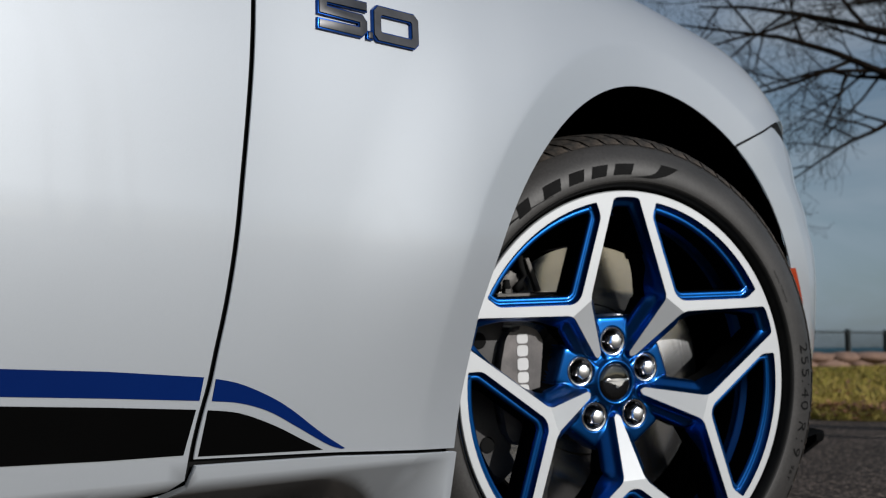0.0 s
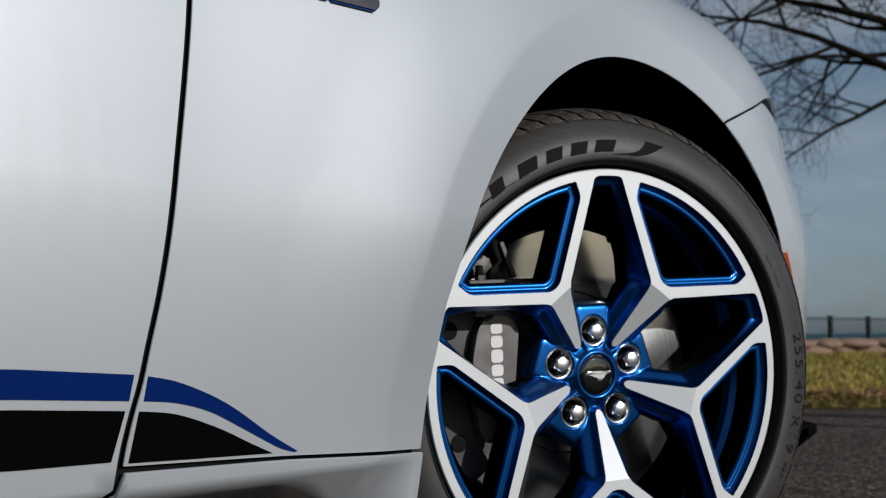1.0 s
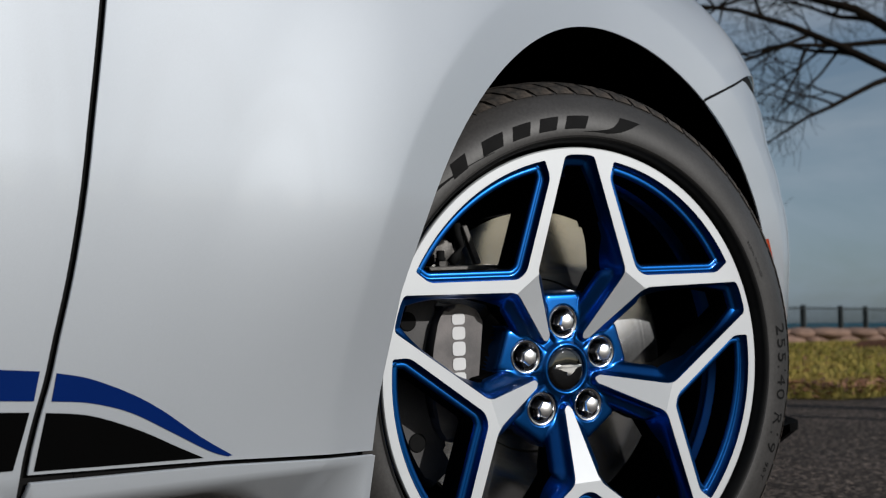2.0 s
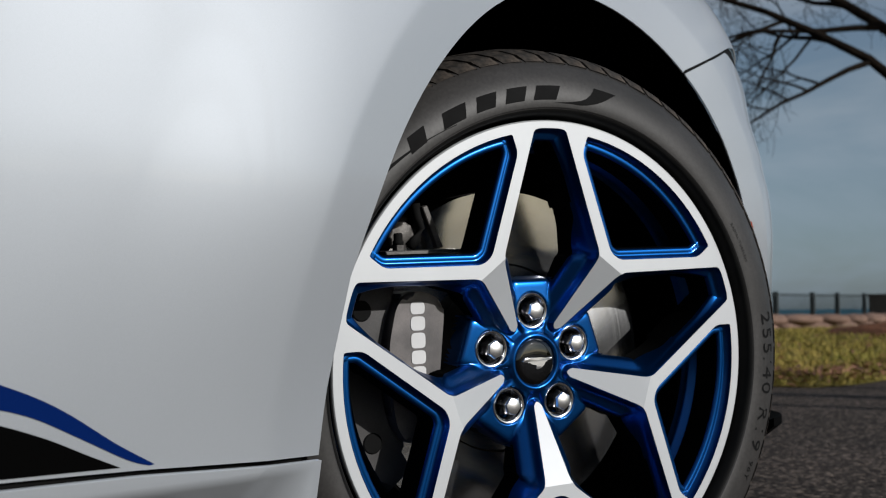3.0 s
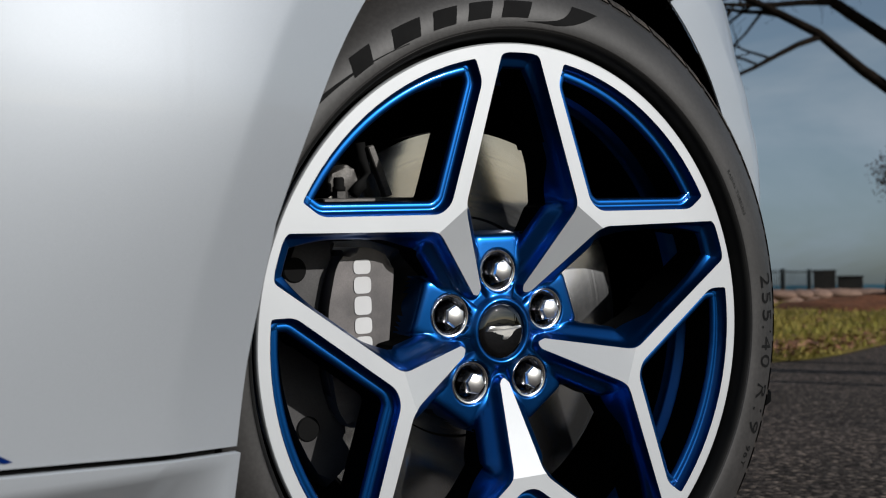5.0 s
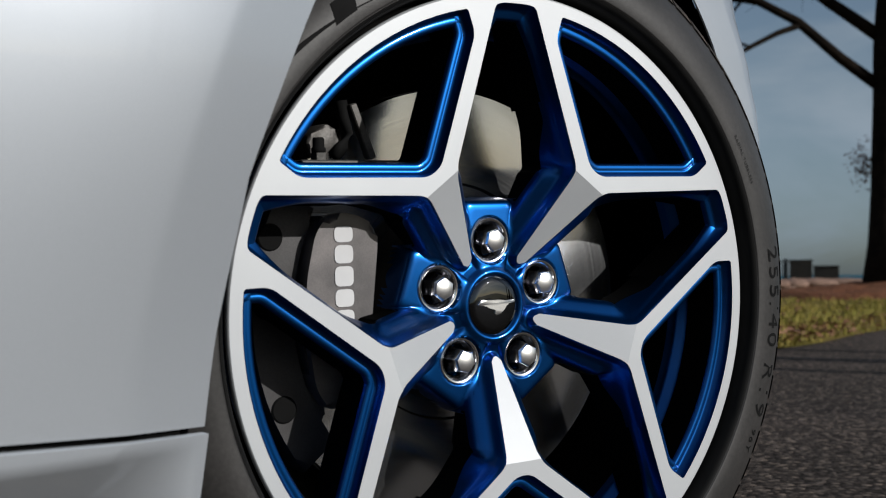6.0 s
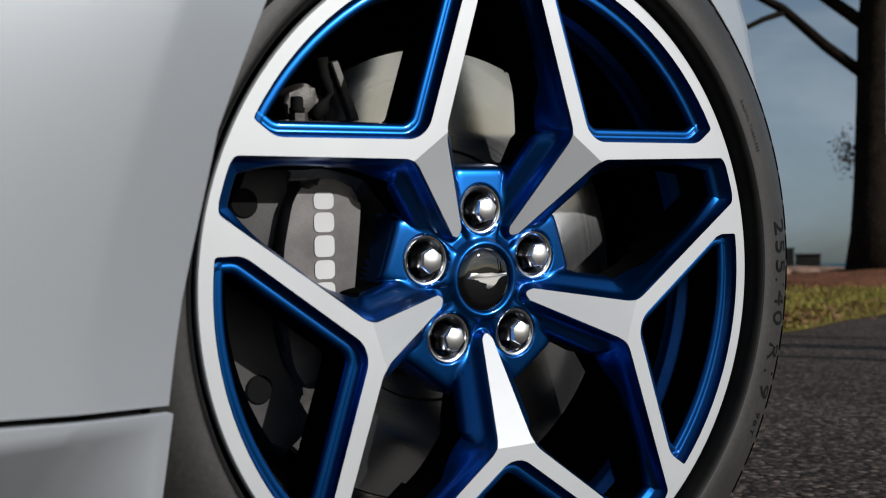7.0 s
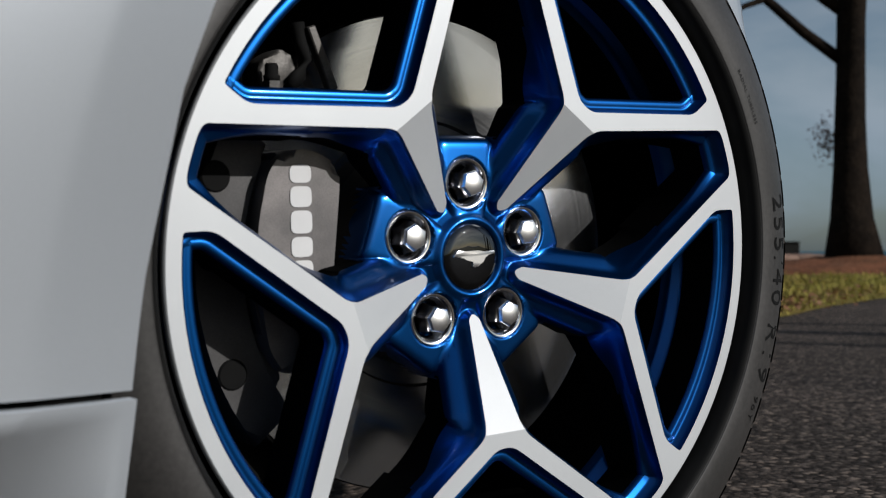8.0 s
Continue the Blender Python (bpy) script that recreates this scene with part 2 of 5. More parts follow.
def box_bm(sx, sy, sz, bevel=0.0, at=(0, 0, 0), segs=2):
    bm = bmesh.new()
    bmesh.ops.create_cube(bm, size=1.0, matrix=Matrix.Translation(at) @ Matrix.Diagonal((sx, sy, sz, 1)))
    if bevel:
        bmesh.ops.bevel(bm, geom=bm.edges[:], offset=bevel, segments=segs, affect="EDGES", profile=0.5)
    return bm


def prism_bm(loop, y0, y1, bevel=0.0, segs=2):
    """A plate from an (x, z) outline between two depths."""
    bm = bmesh.new()
    a = [bm.verts.new((x, y0, z)) for x, z in loop]
    b = [bm.verts.new((x, y1, z)) for x, z in loop]
    front = bm.faces.new(a)
    bm.faces.new(b[::-1])
    n = len(loop)
    for i in range(n):
        bm.faces.new((a[i], b[i], b[(i + 1) % n], a[(i + 1) % n]))
    if bevel:
        bmesh.ops.bevel(bm, geom=list(front.edges), offset=bevel, segments=segs, affect="EDGES", profile=0.5)
    return bm


def rounded(points, radius, segs=4):
    """A closed outline with its corners rounded off; radius one number or one for each corner."""
    out, n = [], len(points)
    for i in range(n):
        r = radius[i] if isinstance(radius, (list, tuple)) else radius
        p, a, b = Vector(points[i]), Vector(points[i - 1]), Vector(points[(i + 1) % n])
        u, v = (a - p), (b - p)
        c = min(r, u.length * 0.48, v.length * 0.48)
        if c < 1e-6:
            out.append(tuple(p))
            continue
        p0, p1 = p + u.normalized() * c, p + v.normalized() * c
        for k in range(segs + 1):
            t = k / segs
            out.append(tuple(p0 * (1 - t) ** 2 + p * 2 * t * (1 - t) + p1 * t * t))
    return out


def tube(points, radii, sides=8):
    """A tapered tube along a line of points."""
    verts, faces = [], []
    n = len(points)
    for i, p in enumerate(points):
        p = Vector(p)
        d = (Vector(points[min(i + 1, n - 1)]) - Vector(points[max(i - 1, 0)])).normalized()
        u = d.orthogonal().normalized()
        if abs(d.z) < 0.95:
            u = d.cross(Vector((0, 0, 1))).normalized()
        v = d.cross(u)
        for k in range(sides):
            a = 2 * math.pi * k / sides
            verts.append(p + (u * math.cos(a) + v * math.sin(a)) * radii[i])
    for i in range(n - 1):
        for k in range(sides):
            q = (k + 1) % sides
            faces.append((i * sides + k, i * sides + q, (i + 1) * sides + q, (i + 1) * sides + k))
    faces.append(tuple(range(sides))[::-1])
    faces.append(tuple((n - 1) * sides + k for k in range(sides)))
    return verts, faces


# ---- ground, sea and distance ----
def sheet(name, outline, z, mat, label, category="ground", kind="structure"):
    ob = link_mesh(name, [(x, y, z) for x, y in outline], [tuple(range(len(outline)))], mat, smooth=False)
    return tagged(ob, label, category, kind=kind)


sheet("ground", [(-400, -400), (44, -400), (44, 400), (-400, 400)], 0.0, ASPHALT, "grey weathered asphalt with coarse aggregate")
sheet("water", [(-3000, -4000), (4500, -4000), (4500, 4000), (-3000, 4000)], -2.0, SEA, "calm blue-green sea reaching the horizon", "sea")

sheet("lawn_verge", [(-60, -60), (40, -60), (40, -7.6), (-60, -7.6)], 0.03, GRASS, "dry grass verge under the bare trees", "lawn")

LAWN = [(5.12, 30.1), (5.16, 8.1), (4.99, 3.09), (4.85, 2.29), (4.68, 1.89), (4.75, 1.61), (5.07, 1.52), (5.57, 1.52), (6.57, 1.62), (7.96, 1.64), (11.98, 0.8), (20.03, -2.17), (30.1, -6.51), (29.51, 30.48)]


def inside(x, y, poly):
    hit, n = False, len(poly)
    for i in range(n):
        (x0, y0), (x1, y1) = poly[i - 1], poly[i]
        if (y0 > y) != (y1 > y) and x < (x1 - x0) * (y - y0) / (y1 - y0) + x0:
            hit = not hit
    return hit


def edge_distance(x, y, poly):
    best = 1e9
    for i in range(len(poly)):
        (x0, y0), (x1, y1) = poly[i - 1], poly[i]
        dx, dy = x1 - x0, y1 - y0
        t = max(0.0, min(1.0, ((x - x0) * dx + (y - y0) * dy) / (dx * dx + dy * dy + 1e-12)))
        best = min(best, math.hypot(x - x0 - t * dx, y - y0 - t * dy))
    return best


TREE_AT = (13.75, 3.29)


def lawn_height(x, y):
    d = edge_distance(x, y, LAWN)
    h = 0.035 * min(1.0, d / 0.15) + 0.012 * noise.noise((x * 1.3, y * 1.3, 0.3))
    r = math.hypot(x - TREE_AT[0], y - TREE_AT[1])
    return h + 0.20 * math.exp(-(r / 1.5) ** 2)


def build_lawn():
    from mathutils import geometry
    pts = [Vector(p) for p in LAWN]
    dense = []
    for i in range(len(pts)):
        a, b = pts[i], pts[(i + 1) % len(pts)]
        k = max(1, int((b - a).length / 0.4))
        k = min(k, 24)
        for j in range(k):
            dense.append(a.lerp(b, j / k))
    edge = len(dense)
    inner = []
    for i in range(60):
        for j in range(60):
            x, y = 4.6 + 25.4 * (i / 60) ** 1.5, -6.8 + 36 * j / 60
            if inside(x, y, LAWN) and edge_distance(x, y, LAWN) > 0.12:
                inner.append(Vector((x, y)))
    for i in range(30):
        for j in range(30):
            x, y = TREE_AT[0] - 2.6 + 5.2 * i / 30, TREE_AT[1] - 2.6 + 5.2 * j / 30
            if inside(x, y, LAWN) and edge_distance(x, y, LAWN) > 0.12:
                inner.append(Vector((x, y)))
    v, e, f = geometry.delaunay_2d_cdt(dense + inner, [], [list(range(edge))], 1, 1e-4)[:3]
    verts = [(p.x, p.y, 0.004 + (lawn_height(p.x, p.y) if i >= edge else 0.0)) for i, p in enumerate(v)]
    ob = link_mesh("lawn", verts, f, GRASS)
    tagged(ob, "patchy autumn grass verge beside the asphalt", "lawn", kind="structure")


build_lawn()


def build_grass():
    """Blades, thick near the kerbless edge and thinner further off."""
    rng = np.random.default_rng(4)
    verts, faces = [], []
    count = 0
    while count < 26000:
        x = 4.6 + 16.0 * rng.random() ** 2.0
        y = -1.0 + 8.5 * rng.random()
        if not inside(x, y, LAWN):
            continue
        if math.hypot(x - TREE_AT[0], y - TREE_AT[1]) < 1.7:
            continue
        count += 1
        z = lawn_height(x, y) + 0.002
        a = rng.random() * 6.28
        w, h = 0.004 + 0.004 * rng.random() + 0.0006 * (x - 4.6), 0.02 + 0.045 * rng.random()
        lx, ly = math.cos(a), math.sin(a)
        bx, by = rng.normal(0, 0.025, 2)
        i = len(verts)
        verts += [(x - lx * w, y - ly * w, z), (x + lx * w, y + ly * w, z), (x + bx, y + by, z + h)]
        faces.append((i, i + 1, i + 2))
    ob = link_mesh("grass", verts, faces, BLADE, smooth=False)
    tagged(ob, "short yellow-green grass with dry patches", "grass", kind="stuff")


build_grass()


def build_leaves():
    rng = np.random.default_rng(7)
    verts, faces = [], []
    count = 0
    while count < 1700:
        if rng.random() < 0.40:
            k = rng.integers(1, 9)
            (x0, y0), (x1, y1) = LAWN[k], LAWN[k + 1]
            t = rng.random()
            x, y = x0 + (x1 - x0) * t + abs(rng.normal(0, 0.22)), y0 + (y1 - y0) * t + rng.normal(0.12, 0.16)
        else:
            x, y = 4.6 + 12 * rng.random() ** 1.4, -0.5 + 7.5 * rng.random()
        if not inside(x, y, LAWN) and rng.random() > 0.05:
            continue
        count += 1
        z = (lawn_height(x, y) if inside(x, y, LAWN) else 0.0) + 0.012 + 0.03 * rng.random()
        s, a = 0.014 + 0.020 * rng.random(), rng.random() * 6.28
        tilt = rng.normal(0, 0.5, 2)
        i = len(verts)
        for ux, uy, uz in ((-1, 0, 0), (-0.2, 0.55, 0.25), (1, 0, 0.05), (-0.2, -0.55, 0.25)):
            px, py = ux * math.cos(a) - uy * math.sin(a), ux * math.sin(a) + uy * math.cos(a)
            verts.append((x + px * s, y + py * s, z + s * (uz + px * tilt[0] * 0.5 + py * tilt[1] * 0.5)))
        faces += [(i, i + 1, i + 2), (i, i + 2, i + 3)]
    ob = link_mesh("fallen_leaves", verts, faces, LEAF, smooth=False)
    tagged(ob, "curled brown fallen leaves along the lawn edge", "leaves", kind="stuff")


build_leaves()


def build_mulch():
    verts, faces = [], []
    rings, steps = 9, 40
    for i in range(rings + 1):
        r = 0.2 + 1.55 * i / rings
        for k in range(steps):
            a = 2 * math.pi * k / steps
            rr = r * (1 + 0.08 * noise.noise((math.cos(a) * 2, math.sin(a) * 2, 0.5)))
            x, y = TREE_AT[0] + rr * math.cos(a), TREE_AT[1] + rr * math.sin(a)
            bump = 0.05 * noise.noise((x * 3, y * 3, 1.0)) + 0.05
            verts.append((x, y, lawn_height(x, y) + (bump if i < rings else -0.01)))
    for i in range(rings):
        for k in range(steps):
            q = (k + 1) % steps
            faces.append((i * steps + k, i * steps + q, (i + 1) * steps + q, (i + 1) * steps + k))
    ob = link_mesh("mulch_ring", verts, faces, MULCH)
    tagged(ob, "reddish brown bark mulch heaped round the tree", "mulch", kind="stuff")


build_mulch()


# low stone kerb wall and the railing behind it
def build_wall():
    wall = empty("wall_low")
    tagged(wall, "low rough pinkish stone wall along the lawn's far side", "wall", kind="structure")
    rng = random.Random(3)
    a, b = Vector((15.29, 11.79)), Vector((22.47, 6.71))
    d = (b - a).normalized()
    t = 0.0
    shapes = []
    for k in range(6):
        bm = bmesh.new()
        bmesh.ops.create_cube(bm, size=1.0)
        bmesh.ops.subdivide_edges(bm, edges=bm.edges[:], cuts=1, use_grid_fill=True)
        for v in bm.verts:
            v.co *= 0.62 / max(v.co.length, 0.58)
            v.co += Vector((rng.uniform(-.06, .06), rng.uniform(-.06, .06), rng.uniform(-.06, .06)))
        me = bpy.data.meshes.new("stone")
        bm.to_mesh(me)
        bm.free()
        me.materials.append(STONE)
        me.polygons.foreach_set("use_smooth", [True] * len(me.polygons))
        shapes.append(me)
    for row in range(2):
        t = -0.2 * row
        while t < (b - a).length:
            w = rng.uniform(0.35, 0.75)
            p = a + d * (t + w / 2)
            ob = new("stone", rng.choice(shapes))
            h = rng.uniform(0.16, 0.22)
            ob.matrix_world = Matrix.Translation((p.x + rng.uniform(-.05, .05), p.y, 0.06 + row * 0.13)) @ pose(0, 0, 0, 0, 0, math.degrees(math.atan2(d.y, d.x)) + rng.uniform(-6, 6)) \
                @ Matrix.Diagonal((w * 1.10, 0.55, h * 1.15, 1))
            ob.parent = wall
            t += w
    return wall


build_wall()


def build_fence():
    fence = empty("fence")
    tagged(fence, "dark green metal railing with square posts above the sea", "fence", kind="structure")
    a, d = Vector((24.48, 10.36)), Vector((1.0, 0.0))
    stops = (-6.4, -4.3, -2.15, 0.0, 2.16, 3.77, 5.70, 7.6)
    me_bar = box_bm(0.016, 0.016, 0.86, 0.0)
    bar = bpy.data.meshes.new("bar")
    me_bar.to_mesh(bar)
    me_bar.free()
    bar.materials.append(FENCE)
    bm = box_bm(0.105, 0.105, 0.94, 0.008)
    post = bpy.data.meshes.new("post")
    bm.to_mesh(post)
    bm.free()
    post.materials.append(FENCE)
    turn = Matrix.Rotation(math.atan2(d.y, d.x), 4, "Z")
    for i, at in enumerate(stops):
        p = a + d * at
        ob = new("post", post)
        ob.matrix_world = Matrix.Translation((p.x, p.y, 0.325)) @ turn
        ob.parent = fence
        if i < len(stops) - 1:
            step = stops[i + 1] - at
            n = round(step / 0.17)
            for k in range(1, n):
                q = p + d * (step * k / n)
                bo = new("bar", bar)
                bo.matrix_world = Matrix.Translation((q.x, q.y, 0.335)) @ turn
                bo.parent = fence
            for z in (-0.03, 0.72):
                mid = p + d * (step / 2)
                r = part("rail", box_bm(step - 0.06, 0.03, 0.035, 0.004), FENCE, fence)
                r.matrix_world = Matrix.Translation((mid.x, mid.y, z)) @ turn


build_fence()


def build_shed():
    shed = empty("bin_store", Matrix.Translation((29.28, 9.64, 0)) @ Matrix.Rotation(radians(18), 4, "Z"))
    tagged(shed, "dark weathered timber bin store beside the railing", "bin store")
    for k in range(5):
        part("board", box_bm(0.03, 0.105, 0.70, 0.006, (-0.25, -0.22 + 0.11 * k, 0.37)), SHED, shed, smooth=False)
    part("body", box_bm(0.44, 0.54, 0.70, 0.01, (0, 0, 0.36)), SHED, shed, smooth=False)
    part("lid", box_bm(0.56, 0.60, 0.04, 0.008, (0, 0, 0.735)), SHED, shed, smooth=False)
    part("side_box", box_bm(0.44, 0.62, 0.56, 0.02, (0.05, -0.62, 0.28)), SHED, shed, "lower box at its side", smooth=False)
    part("side_lid", box_bm(0.50, 0.66, 0.04, 0.008, (0.05, -0.62, 0.58)), SHED, shed, smooth=False)


build_shed()


# ---- trees ----
def grow(rng, start, way, length, radius, depth, tubes, droop, spread):
    """A wandering limb with side shoots; appends (points, radii) to tubes."""
    n = 7
    pts, rad = [Vector(start)], [radius]
    d = Vector(way).normalized()
    for i in range(n):
        d = (d + Vector((rng.gauss(0, .13), rng.gauss(0, .13), rng.gauss(0, .10) + droop))).normalized()
        pts.append(pts[-1] + d * (length / n))
        rad.append(max(radius * (1 - 0.86 * (i + 1) / n), 0.0025))
    tubes.append((depth, pts, rad))
    if depth >= 4:
        return
    shoots = (6, 6, 6, 5)[min(depth, 3)]
    for k in range(shoots):
        f = 0.22 + 0.78 * (k + rng.random() * 0.8) / shoots
        i = min(int(f * n), n - 1)
        base = pts[i].lerp(pts[i + 1], f * n - i if f * n - i < 1 else 1)
        main = (pts[i + 1] - pts[i]).normalized()
        side = main.cross(Vector((rng.gauss(0, 1), rng.gauss(0, 1), rng.gauss(0, .6)))).normalized()
        w = (main * (1 - spread * 0.3) + side * spread).normalized()
        grow(rng, base, w, length * rng.uniform(0.42, 0.66) * (1.1 - 0.4 * f), rad[i] * 0.62, depth + 1, tubes, droop * 0.6, spread)


def join_tubes(tubes, wanted):
    verts, faces = [], []
    for depth, pts, rad in tubes:
        if depth in wanted:
            v, f = tube(pts, rad, (10, 7, 5, 4, 3)[depth])
            o = len(verts)
            verts += v
            faces += [tuple(i + o for i in q) for q in f]
    return verts, faces


def bare_tree(seed, at, trunk_h, trunk_r, limbs, label, lean=(0, 0)):
    rng = random.Random(seed)
    tree = empty("bare_tree", Matrix.Translation(at))
    tagged(tree, label, "tree")
    pts, rad = [], []
    for i in range(10):
        f = i / 9
        flare = 1 + 0.75 * math.exp(-f * 14)
        pts.append(Vector((lean[0] * f + 0.04 * math.sin(f * 7 + seed), lean[1] * f + 0.05 * math.sin(f * 5), trunk_h * f - 0.08)))
        rad.append(trunk_r * flare * (1 - 0.35 * f))
    v, f = tube(pts, rad, 18)
    v = [Vector(p) + Vector((noise.noise(Vector(p) * 3), noise.noise(Vector(p) * 3 + Vector((9, 0, 0))), 0)) * 0.035 for p in v]
    link_mesh("trunk", v, f, BARK, tree)
    tubes = []
    for h, az, up, length, r, droop in limbs:
        fz = (h + 0.08) / trunk_h * 9
        i = min(int(fz), 8)
        base = pts[i].lerp(pts[i + 1], min(1.0, fz - i))
        way = (math.cos(radians(az)) * math.cos(radians(up)), math.sin(radians(az)) * math.cos(radians(up)), math.sin(radians(up)))
        grow(rng, base, way, length, r, 0, tubes, droop, 0.85)
    limb_tubes = [t for t in tubes if t[0] == 0]
    for t in limb_tubes:
        lv, lf = tube(t[1], t[2], 10)
        link_mesh("limb", lv, lf, BARK, tree)
    lv, lf = join_tubes(tubes, (1, 2, 3, 4))
    tagged(link_mesh("crown", lv, lf, BARK, tree, "leafless crown of fine twigs"), kind="stuff")
    return tree


bare_tree(11, (*TREE_AT, 0.22), 5.4, 0.215,
          [(2.35, 106, 40, 4.8, 0.075, -0.045), (2.95, 98, 46, 4.4, 0.085, -0.02), (3.7, 150, 45, 3.6, 0.07, 0.0), (3.9, 40, 45, 3.6, 0.08, 0.0),
           (3.5, -70, 35, 4.0, 0.08, -0.02), (4.4, 112, 58, 4.2, 0.085, -0.03), (5.2, -20, 70, 3.8, 0.085, 0)],
          "large bare tree with dark bark and spreading limbs")


def build_clump():
    """Dead leaves on a shoot beside the big trunk."""
    tree = bpy.data.objects["bare_tree"]
    rng = np.random.default_rng(12)
    verts, faces = [], []
    for k in range(260):
        c = rng.normal(0, 1, 3) * (0.08, 0.08, 0.14)
        s, a, b = 0.018 + 0.016 * rng.random(), rng.random() * 6.28, rng.normal(0, 0.6)
        i = len(verts)
        for u, w in ((-1, 0), (0, 0.5), (1, 0), (0, -0.5)):
            verts.append((c[0] + s * (u * math.cos(a) - w * math.sin(a)), c[1] + s * (u * math.sin(a) + w * math.cos(a)) - 0.0, c[2] + s * (u * b + w * 0.4)))
        faces.append((i, i + 1, i + 2, i + 3))
    ob = link_mesh("leaf_clump", verts, faces, RED_LEAF, tree, "russet dead leaves beside the trunk", smooth=False)
    ob.location = (0.0, 0.32, 1.50)
    tagged(ob, kind="stuff")


build_clump()
# trees across the road, whose long shadows cross the asphalt
bare_tree(5, (5.0, -9.8, 0.03), 7.6, 0.14,
          [(5.0, -100, 45, 3.4, 0.06, 0.0), (5.6, 20, 50, 3.2, 0.06, 0.0), (6.2, 160, 55, 2.6, 0.05, 0.0), (7.4, 80, 70, 3.0, 0.06, 0.0)],
          "bare roadside tree casting a shadow on the asphalt")
bare_tree(8, (5.7, -10.2, 0.03), 7.0, 0.065,
          [(4.8, -60, 50, 2.6, 0.03, 0.0), (5.6, 100, 55, 2.4, 0.03, 0.0), (6.8, 0, 75, 2.4, 0.03, 0.0)],
          "slender bare young roadside tree")
bare_tree(9, (4.4, -9.6, 0.03), 7.0, 0.07,
          [(4.9, -130, 55, 2.2, 0.03, 0.0), (5.8, 60, 55, 2.4, 0.03, 0.0), (6.8, 0, 75, 2.4, 0.03, 0.0)],
          "slender bare young roadside tree")


# ---- the car: body panels ----
ARCH_X, ARCH_Z, ARCH_R = 0.101, 0.33, 0.4385
Z0, SUPER, WIDE, LIP, FLARE = 0.53, 2.7, 0.22, 0.060, 0.016
TILT = 0.18
CREST = [(-1.6, 1.01), (-0.8, 1.0), (0.0, 0.985), (0.3, 0.955), (0.5, 0.935), (0.65, 0.893), (0.8, 0.835), (1.05, 0.72)]


def crest(x):
    for (x0, z0), (x1, z1) in zip(CREST, CREST[1:]):
        if x <= x1:
            t = max(0.0, (x - x0) / (x1 - x0))
            return z0 + (z1 - z0) * t
    return CREST[-1][1]


def crest_smooth(x):
    return sum(crest(x + 0.02 * k) for k in range(-5, 6)) / 11


NOSE = [(0.15, 0.398), (0.39, 0.402), (0.49, 0.397), (0.56, 0.393), (0.62, 0.370), (0.69, 0.343), (0.74, 0.350), (0.80, 0.374), (1.1, 0.360)]


def plan(x, z):
    """The side's distance from the wheel's outer face, curling in at the front corner."""
    start = NOSE[0][1]
    for (z0, s0), (z1, s1) in zip(NOSE, NOSE[1:]):
        if z0 <= z <= z1:
            t = (z - z0) / (z1 - z0)
            start = s0 + (s1 - s0) * t * t * (3 - 2 * t)
    return 0.68 * (x - start) ** 2 if x > start else 0.0


def body_point(x, s, lift=0.0):
    if s <= Z0:
        z = s
        y = plan(x, z) + 0.036 * (max(0.0, Z0 - z) / 0.25) ** 1.6
        if z < 0.277:
            w = min(1.0, max(0.0, (-0.502 + (0.278 - z) * 1.69 - x) / 0.06))
            y += 0.95 * max(0.0, 0.272 - z) * min(1.0, max(0.0, (-0.332 - x) / 0.06))
            q = max(0.0, 0.266 - z)
            y += 2.2 * w * w * (3 - 2 * w) * q * q / (q + 0.008)
    else:
        th = min(1.0, (s - Z0) / 0.5) * math.pi / 2
        z = Z0 + (crest_smooth(x) - Z0) * math.sin(th) ** (2 / SUPER)
        y = plan(x, z) + WIDE * (1 - max(0.0, math.cos(th)) ** (2 / SUPER)) + max(0.0, s - Z0 - 0.5)
        z += 0.05 * max(0.0, s - Z0 - 0.5)
    u = min(1.0, max(0.0, (x + 0.66) / 0.32)) * min(1.0, max(0.0, (0.14 - x) / 0.40))
    v = min(1.0, max(0.0, (z - 0.30) / 0.22))
    y -= FLARE * u * u * (3 - 2 * u) * v * v * (3 - 2 * v)
    d = math.hypot(x - ARCH_X, z - ARCH_Z) - ARCH_R
    if -0.1 < d < 0.11:
        e = LIP - d
        y += TILT * 0.5 * (e + math.hypot(e, 0.003))
    w = min(1.0, max(0.0, 1 - (d - LIP) / 0.18))
    y -= 0.0072 * w * w * (3 - 2 * w)
    return Vector((x, y - lift, z))


def s_of(x, z):
    if z <= Z0:
        return z
    t = min(1.0, (z - Z0) / (crest_smooth(x) - Z0))
    return Z0 + 0.5 * math.asin(t ** (SUPER / 2)) / (math.pi / 2)


def body_normal(x, s):
    e = 0.002
    n = (body_point(x + e, s) - body_point(x - e, s)).cross(body_point(x, s + e) - body_point(x, s - e))
    return n.normalized() if n.length > 0 else Vector((0, -1, 0))


def densify(loop, step):
    out = []
    for i in range(len(loop)):
        a, b = Vector(loop[i]), Vector(loop[(i + 1) % len(loop)])
        k = max(1, int((b - a).length / step))
        out += [a.lerp(b, j / k) for j in range(k)]
    return out


